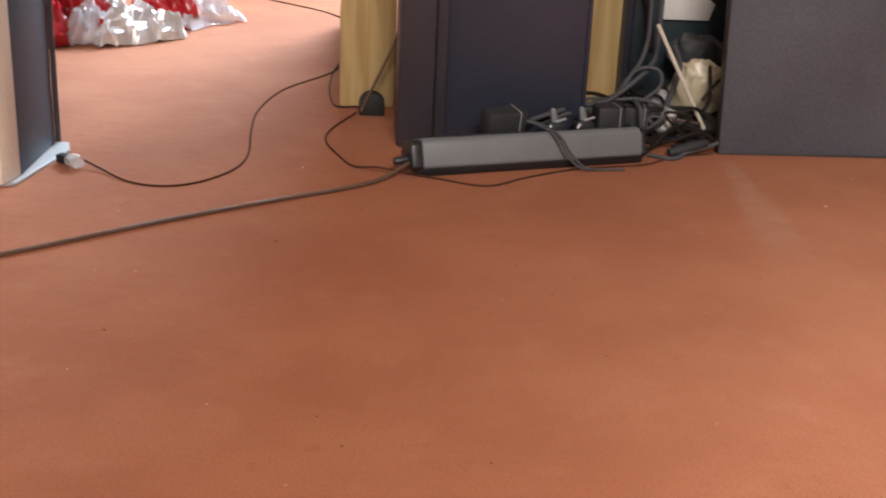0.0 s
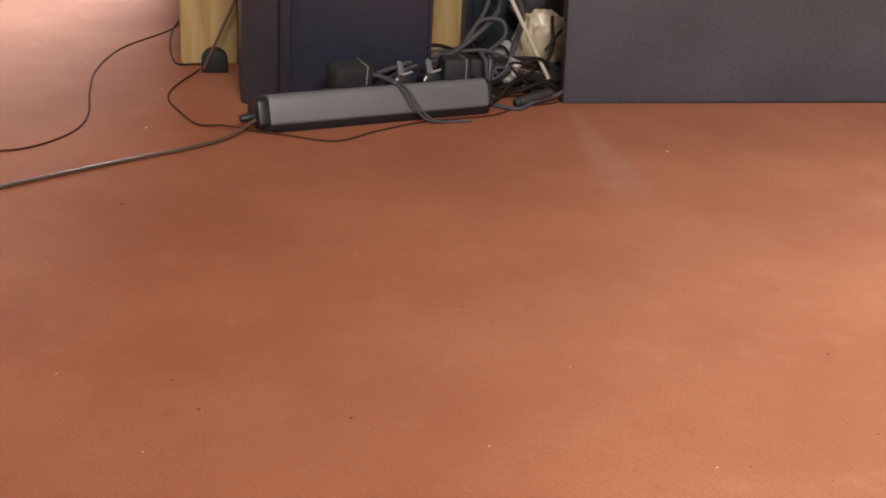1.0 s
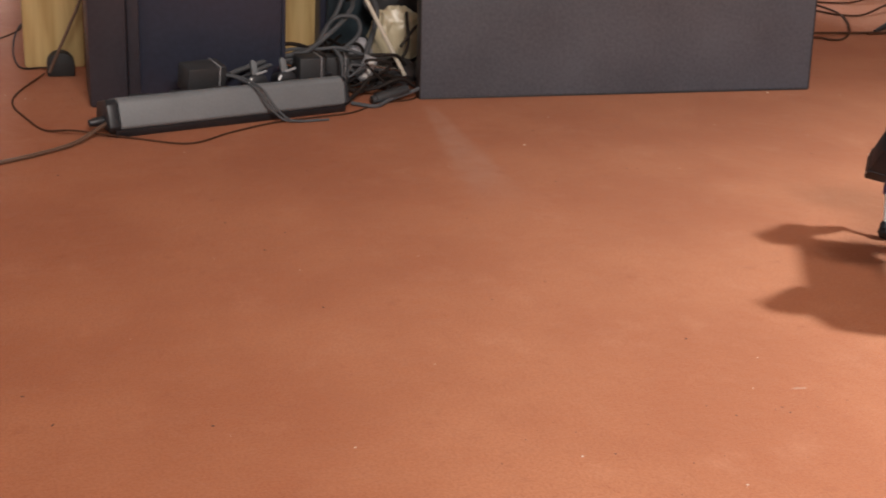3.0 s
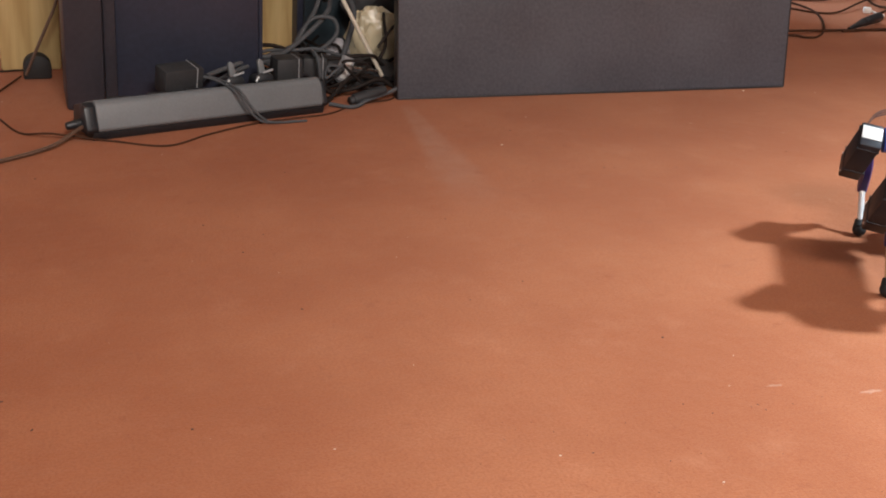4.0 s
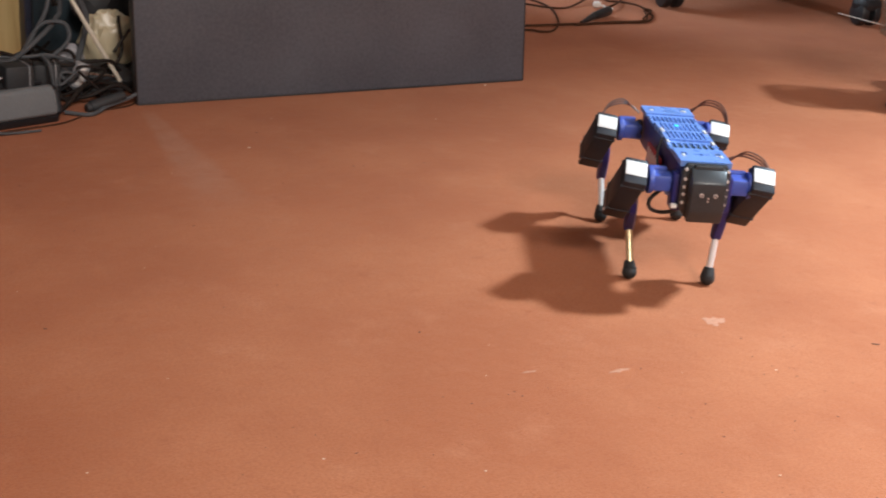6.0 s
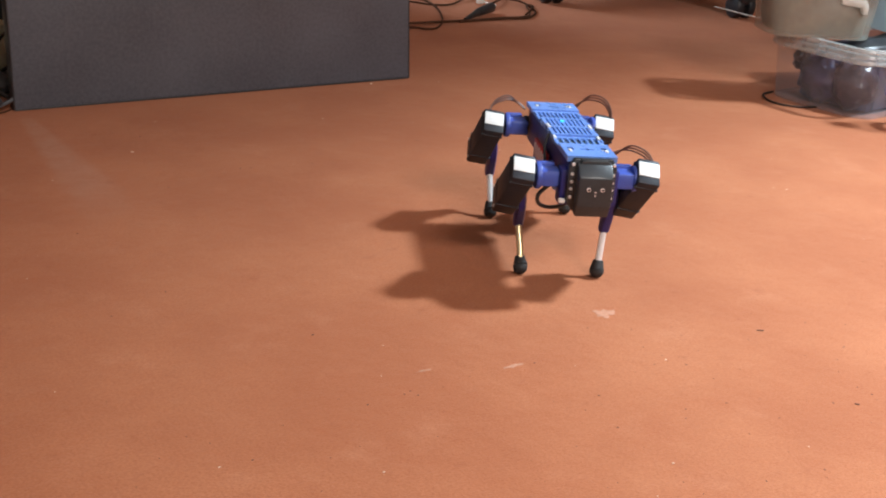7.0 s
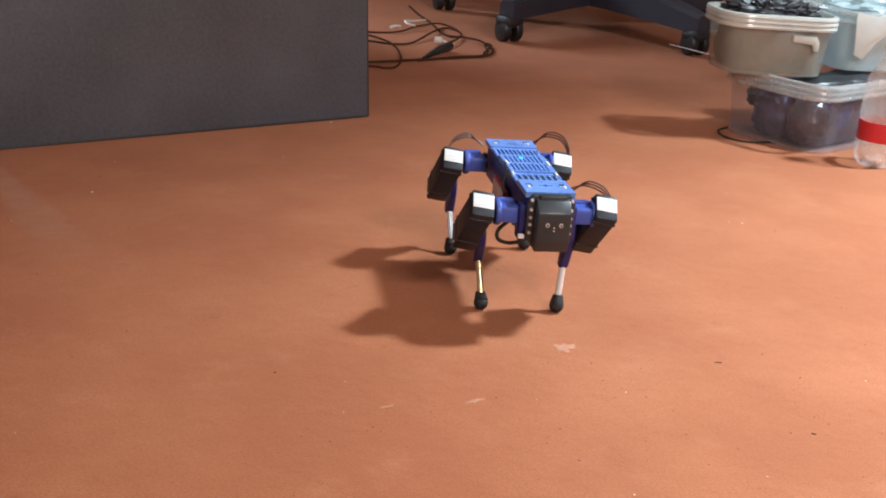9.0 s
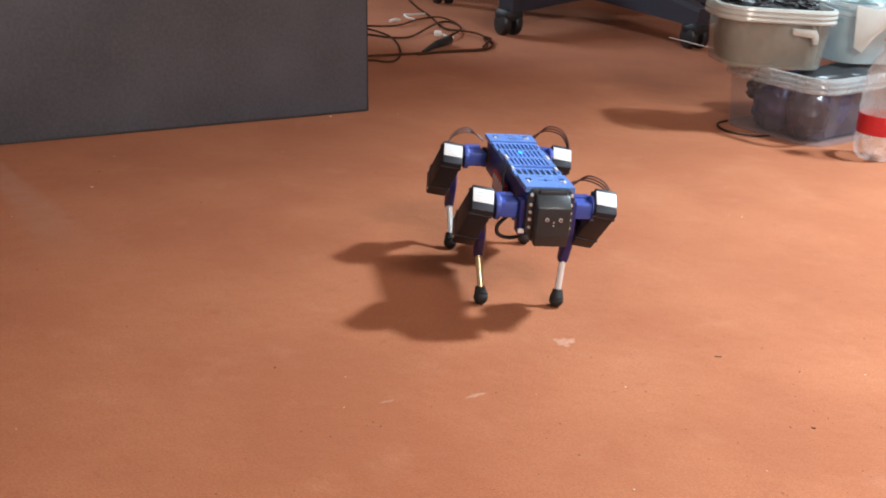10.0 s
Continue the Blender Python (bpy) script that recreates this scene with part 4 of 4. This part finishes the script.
def deck(x0, x1, w, z, th, holes, name="deck_plate"):
    """A flat plate with slots through it: bars between the holes, by rows."""
    bm = bmesh.new()
    xs = sorted({x0, x1, *[h[0] for h in holes], *[h[1] for h in holes]})
    ys = sorted({-w, w, *[h[2] for h in holes], *[h[3] for h in holes]})
    vs = {}
    t = bmesh.new()
    for i, (a, b) in enumerate(zip(xs, xs[1:])):
        for c, d in zip(ys, ys[1:]):
            mx, my = (a + b) / 2, (c + d) / 2
            if any(h[0] < mx < h[1] and h[2] < my < h[3] for h in holes):
                continue
            quad = []
            for x, y in ((a, c), (b, c), (b, d), (a, d)):
                if (x, y) not in vs:
                    vs[(x, y)] = t.verts.new((x, y, z))
                quad.append(vs[(x, y)])
            t.faces.new(quad)
    ret = bmesh.ops.extrude_face_region(t, geom=list(t.faces))
    for v in ret["geom"]:
        if isinstance(v, bmesh.types.BMVert):
            v.co.z += th
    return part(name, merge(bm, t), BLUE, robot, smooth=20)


ZD = 0.1358
ovals = lambda x: [(x - 0.0045, x + 0.0045, s * 0.0165 - 0.0028, s * 0.0165 + 0.0028) for s in (-1, 1)]
deck(-0.047, -0.0165, 0.0255, ZD, 0.0045, ovals(-0.034) + [(-0.030, -0.0275, -0.006, 0.006)])
deck(-0.0165, 0.0175, 0.0245, ZD, 0.0028, [(-0.011, 0.013, -0.0212 + 0.0044 * k, -0.0186 + 0.0044 * k) for k in range(10)], "vent_plate")
slits = [(a, b, -0.0195 + 0.0044 * k, -0.0174 + 0.0044 * k) for k in range(9) for a, b in ((0.022, 0.046), (0.052, 0.076))]
deck(0.0175, 0.0795, 0.0236, ZD, 0.0050, slits, "slotted_plate")
deck(0.0795, 0.1110, 0.0240, ZD, 0.0028, [(0.084, 0.107, -0.0205 + 0.0060 * k, -0.0162 + 0.0060 * k) for k in range(7)], "vent_plate")
deck(0.1110, 0.153, 0.0240, ZD, 0.0055, ovals(0.128) + [(0.1290, 0.1310, -0.007, 0.007), (0.1265, 0.1335, -0.0012, 0.0012)])
part("inner_board", block(0.0955, 0, 0.1362, 0.026, 0.040, 0.0008), PCB_GREY, robot, "grey-green circuit board under the vent")
# Black backing added so the slots look dark inside.
part("slot_darkener", block(0.045, 0, 0.1353, 0.186, 0.043, 0.0008), BLACK, robot, "black backing in place of the dark inside the slots")
for s in (-1, 1):
    for x in (-0.004, 0.030, 0.062, 0.092):
        part("side_clip", block(x, s * 0.0236, 0.1375, 0.010, 0.0022, 0.0040, 0.0004), BLUE, robot)
    for x in (-0.034, 0.128):
        part("screw", rod((x, s * 0.0165, 0.136), (x, s * 0.0165, 0.1400), 0.0022, 0.0020, 10), NICKEL, robot)
# White blocks stand in for glossy highlights on screws and servo horns.
for x, y, z, sx in ((-0.0300, 0.0178, 0.1402, 0.005), (0.0490, 0.0215, 0.1410, 0.013), (0.0830, 0.0222, 0.1394, 0.010), (0.1350, 0.0178, 0.1412, 0.007)):
    for s in (-1, 1):
        part("glint_block", block(x, s * y, z, sx, 0.0028, 0.0018, 0.0005), LABEL_WHITE, robot, "white block for the glint of screws and horns")
part("indicator", block(0.030, -0.003, 0.1408, 0.005, 0.004, 0.0016, 0.0004), LED, robot, "glowing blue indicator")

# head
HX = 0.154
part("front_frame", block(HX - 0.0095, 0, 0.110, 0.018, 0.0565, 0.036, 0.003), DARK_SHADED_BLUE, robot, "dark blue frame behind the head")
part("plug_socket", block(HX + 0.003, -0.0262, 0.0985, 0.005, 0.006, 0.004, 0.0008), WHITE_PLASTIC, robot, "small white socket")
part("head_plate", prism([(-0.023, 0.100), (-0.016, 0.089), (0.016, 0.089), (0.023, 0.100), (0.023, 0.132), (0.0185, 0.1405), (-0.0185, 0.1405), (-0.023, 0.132)], "x", HX, HX + 0.006, 0.001), HEAD, robot)
part("brow", prism([(-0.0155, 0.1318), (0.0155, 0.1318), (0.0125, 0.1412), (-0.0125, 0.1412)], "x", HX + 0.006, HX + 0.0125, 0.0008), HEAD, robot)
head = part("camera_housing", prism([(HX + 0.006, 0.090), (HX + 0.018, 0.088), (HX + 0.023, 0.100), (HX + 0.0225, 0.1275), (HX + 0.013, 0.1380), (HX + 0.006, 0.1390)], "y", -0.0162, 0.0162, 0.0016), HEAD, robot)
part("top_slot", block(HX + 0.0100, 0, 0.1402, 0.0016, 0.018, 0.0024, 0.0004, m=None), MATT_BLACK, head)
for s in (-1, 1):
    part("lens_ring", rod((HX + 0.0225, s * 0.0065, 0.1165), (HX + 0.0240, s * 0.0065, 0.1165), 0.0020, 0.0018, 14), NICKEL, head)
    part("lens", rod((HX + 0.0236, s * 0.0065, 0.1165), (HX + 0.0244, s * 0.0065, 0.1165), 0.0012, 0.0011, 12), BLACK, head)
    for z in (0.1355, 0.126, 0.1185, 0.1115, 0.1035):
        part("screw", rod((HX + 0.0058, s * 0.0195, z), (HX + 0.0080, s * 0.0195, z), 0.0017, 0.0014, 10), NICKEL, robot)
for z in (0.1140, 0.1110):
    part("indicator_hole", rod((HX + 0.0226, 0, z), (HX + 0.0236, 0, z), 0.0007, 0.0007, 8), NICKEL, head)

# legs
TILT = 42.0
SWAY = -9.0
SV_L, SV_W, SV_D = 0.069, 0.0225, 0.028


def leg(tag_side, hx, foot, knee, tube_mat):
    s = tag_side
    hip = part("hip", block(hx, s * 0.037, 0.1155, 0.022, 0.026, 0.016, 0.003), HIP_BLUE, robot)
    part("hip_fork", rod((hx + 0.001, s * 0.0445, 0.116), (hx + 0.001, s * 0.0495, 0.116), 0.0128, 0.0128, 24, bevel=0.001), HIP_BLUE, hip)
    part("hip_fork", block(hx - 0.011, s * 0.038, 0.1215, 0.007, 0.018, 0.010, 0.002), HIP_BLUE, hip)
    part("hip_horn", rod((hx, s * 0.0245, 0.116), (hx, s * 0.0275, 0.116), 0.011, 0.011, 20), BLACK, hip)
    top = Vector((hx + 0.010, s * 0.0605 - 0.002, 0.1265 if hx > 0 else 0.1225))
    m = Matrix.Translation(top) @ pose(0, 0, 0, SWAY, 0, 0) @ pose(0, 0, 0, 0, TILT, 0)
    servo = part("servo", block(0, 0, -SV_L / 2, SV_D, SV_W, SV_L, 0.0022, m=m), SERVO, robot)
    part("servo_lid", block(0, 0, -0.0095, SV_D + 0.0012, SV_W + 0.0012, 0.0030, 0.0008, m=m), SERVO, servo)
    part("servo_lid", block(0, 0, -SV_L + 0.016, SV_D + 0.0010, SV_W + 0.0010, 0.0022, 0.0006, m=m), SERVO, servo)
    label = part("label", block(-0.002, 0, 0.0003, SV_D - 0.013, SV_W - 0.002, 0.0010, 0.0002, m=m), LABEL_WHITE, servo, "white paper label")
    for k in (-1, 0, 1):
        part("print_bar", block(-0.002 + 0.0036 * k, 0.0005 * k, 0.0009, 0.0016, 0.012 - 0.002 * abs(k), 0.0003, 0, m=m), INK, label)
    for u in (-1, 1):
        part("screw", rod(m @ Vector((u * 0.011, s * (SV_W / 2 - 0.0004), -SV_L + 0.008)), m @ Vector((u * 0.011, s * (SV_W / 2 + 0.0006), -SV_L + 0.008)), 0.0014, 0.0012, 8), NICKEL, servo)
    pivot = m @ Vector((-0.004, -s * 0.0150, -SV_L * 0.80))
    foot, knee = Vector(foot), Vector(knee)
    # shin: a tapered plate from the servo's pivot to the tube
    dn = (knee - pivot).normalized()
    fwd = Vector((0, s, 0)).cross(dn).normalized()
    rings = []
    for t, w, th in ((-0.20, 0.006, 0.0040), (0.0, 0.0115, 0.0046), (0.30, 0.0110, 0.0050), (0.70, 0.0072, 0.0052), (1.0, 0.0050, 0.0050)):
        c = pivot.lerp(knee, t)
        y = Vector((0, 1, 0))
        rings.append([c + fwd * w + y * th * 0.6, c + fwd * w * 0.6 + y * th, c - fwd * w * 0.6 + y * th, c - fwd * w + y * th * 0.6,
                      c - fwd * w - y * th * 0.6, c - fwd * w * 0.6 - y * th, c + fwd * w * 0.6 - y * th, c + fwd * w - y * th * 0.6])
    shin = part("shin", lofted(rings, caps=True), DARK_SHADED_BLUE, robot, "dark blue shin", 50)
    part("tube", rod(knee + dn * -0.004, foot + Vector((0, 0, 0.004)), 0.0034, 0.0034, 16), tube_mat, shin, "bright metal tube")
    sole = ball(foot + Vector((0, 0, -0.0006)), 0.0074)
    rod(foot + Vector((0, 0, 0.002)), foot + (knee - foot).normalized() * 0.0105, 0.0072, 0.0050, 14, into=sole)
    part("foot", sole, RUBBER, shin, "round black rubber foot", 60)
    return m


LEGS = ((-1, 0.136, (0.101, -0.046, 0.008), (0.078, -0.048, 0.046), BRASSY),
        (1, 0.136, (0.105, 0.032, 0.008), (0.096, 0.036, 0.048), NICKEL),
        (-1, -0.038, (-0.064, -0.0505, 0.008), (-0.087, -0.0515, 0.045), NICKEL),
        (1, -0.038, (-0.086, 0.040, 0.008), (-0.092, 0.040, 0.046), STEEL))
for s, hx, foot, knee, tm in LEGS:
    leg(s, hx, foot, knee, tm)
    for k in range(0 if s < 0 and hx > 0 else 3):
        d = 0.0032 * (k - 1)
        up = 0.002 if s > 0 and hx < 0 else -0.005
        part("wire", hose([(hx + 0.003 + d, s * 0.066, 0.120), (hx - 0.004 + d, s * 0.067, 0.129 + up + 0.002 * k), (hx - 0.012 + d, s * 0.060, 0.1385 + up + 0.0032 * k),
                           (hx - 0.018 + d, s * 0.045, 0.1410 + 0.6 * up + 0.0032 * k), (hx - 0.020 + d, s * 0.032, 0.135), (hx - 0.018 + d, s * 0.025, 0.130)], 0.0009, 6), WIRE_BROWN, robot, "thin brown wire")
part("belly_cable", hose([(0.125, -0.030, 0.105), (0.128, -0.042, 0.094), (0.126, -0.040, 0.084), (0.124, -0.028, 0.080), (0.124, -0.014, 0.084), (0.12, -0.006, 0.092)], 0.0020), BLACK, robot, "black belly cable")
part("side_cable", hose([(0.075, -0.026, 0.140), (0.080, -0.030, 0.128), (0.092, -0.030, 0.114), (0.11, -0.028, 0.108)], 0.0014), BLACK, robot, "black side cable")

# ---- stains and crumbs on the carpet ----
def stain(name, x, y, w, d, seed, label):
    bm = bmesh.new()
    c = bm.verts.new((x, y, 0.0009))
    ring = []
    n = 40
    for k in range(n):
        a = 2 * math.pi * k / n
        r = 0.70 + 0.55 * noise.noise(Vector((math.cos(a) * 1.7 + seed, math.sin(a) * 1.7, seed * 2.0))) + 0.35 * noise.noise(Vector((math.cos(a) * 5 + seed, math.sin(a) * 5, seed)))
        r = max(0.2, r)
        ring.append(bm.verts.new((x + w * r * math.cos(a), y + d * r * math.sin(a), 0.0004)))
    for k in range(n):
        bm.faces.new((c, ring[k], ring[(k + 1) % n]))
    return single(name, bm, STAIN, label, "stain", 60)


stain("paint_stain", 0.797, 0.796, 0.016, 0.012, 3.0, "small pale paint stain dried on carpet")
stain("paint_stain", 0.650, 0.747, 0.013, 0.004, 8.0, "narrow pale paint stain dried on carpet")
stain("paint_stain", 0.576, 0.773, 0.010, 0.002, 5.0, "faint thin paint smear dried on carpet")


def crumbs(name, material, count, seed, area, size, label):
    g = random.Random(seed)
    bm = bmesh.new()
    for _ in range(count):
        x, y = g.uniform(area[0], area[1]), g.uniform(area[2], area[3])
        r = size * g.uniform(0.5, 1.3)
        t = bmesh.new()
        bmesh.ops.create_icosphere(t, subdivisions=1, radius=r)
        m = Matrix.Translation((x, y, r * 0.35)) @ pose(0, 0, 0, 0, 0, g.uniform(0, 180)) @ Matrix.Diagonal((g.uniform(0.8, 2.2), g.uniform(0.6, 1.0), 0.5, 1))
        merge(bm, t, m)
    return single(name, bm, material, label, "crumbs", 0, kind="stuff")


crumbs("dark_crumbs", CRUMB_DARK, 210, 11, (0.30, 1.25, 0.42, 0.78), 0.00055, "scattered dark crumbs and grit on carpet")
crumbs("far_dark_crumbs", CRUMB_DARK, 80, 12, (-0.5, 1.5, 0.78, 1.9), 0.0008, "few dark crumbs on the carpet")
crumbs("pale_lint", CRUMB_PALE, 85, 13, (-0.3, 1.5, 0.45, 1.9), 0.0006, "scattered specks of pale lint on carpet")
for x, y, r in ((-0.052, 1.535, 0.0020), (0.586, 1.420, 0.0022), (0.361, 0.713, 0.0013), (0.460, 0.654, 0.0013), (0.658, 0.564, 0.0014), (0.781, 0.696, 0.0014),
                (1.288, 0.990, 0.0018), (1.060, 1.627, 0.0026), (0.206, 0.758, 0.0011), (0.539, 0.781, 0.0009)):
    single("lint_speck", crumple((x, y, r * 0.4), (r * 0.9, r * 0.5, r * 0.35), x * 9, 0.5, 2.2, 2), CRUMB_PALE, "pale speck of lint on carpet", "lint", 60, "lint specks")
for x, y, w, a in ((0.910, 0.701, 0.0042, -35), (0.527, 0.873, 0.0014, 10), (-0.070, 1.267, 0.0026, 40), (0.955, 0.640, 0.0016, 20), (0.870, 0.560, 0.0024, -50)):
    grit = block(0, 0, 0.0005, 1.7 * w, 0.0010, 0.0009, 0.0004, m=pose(x, y, 0, 0, 0, a))
    single("crumb", grit, CRUMB_DARK, "dark splinter lying on the carpet", "crumb", 60, "single crumbs")
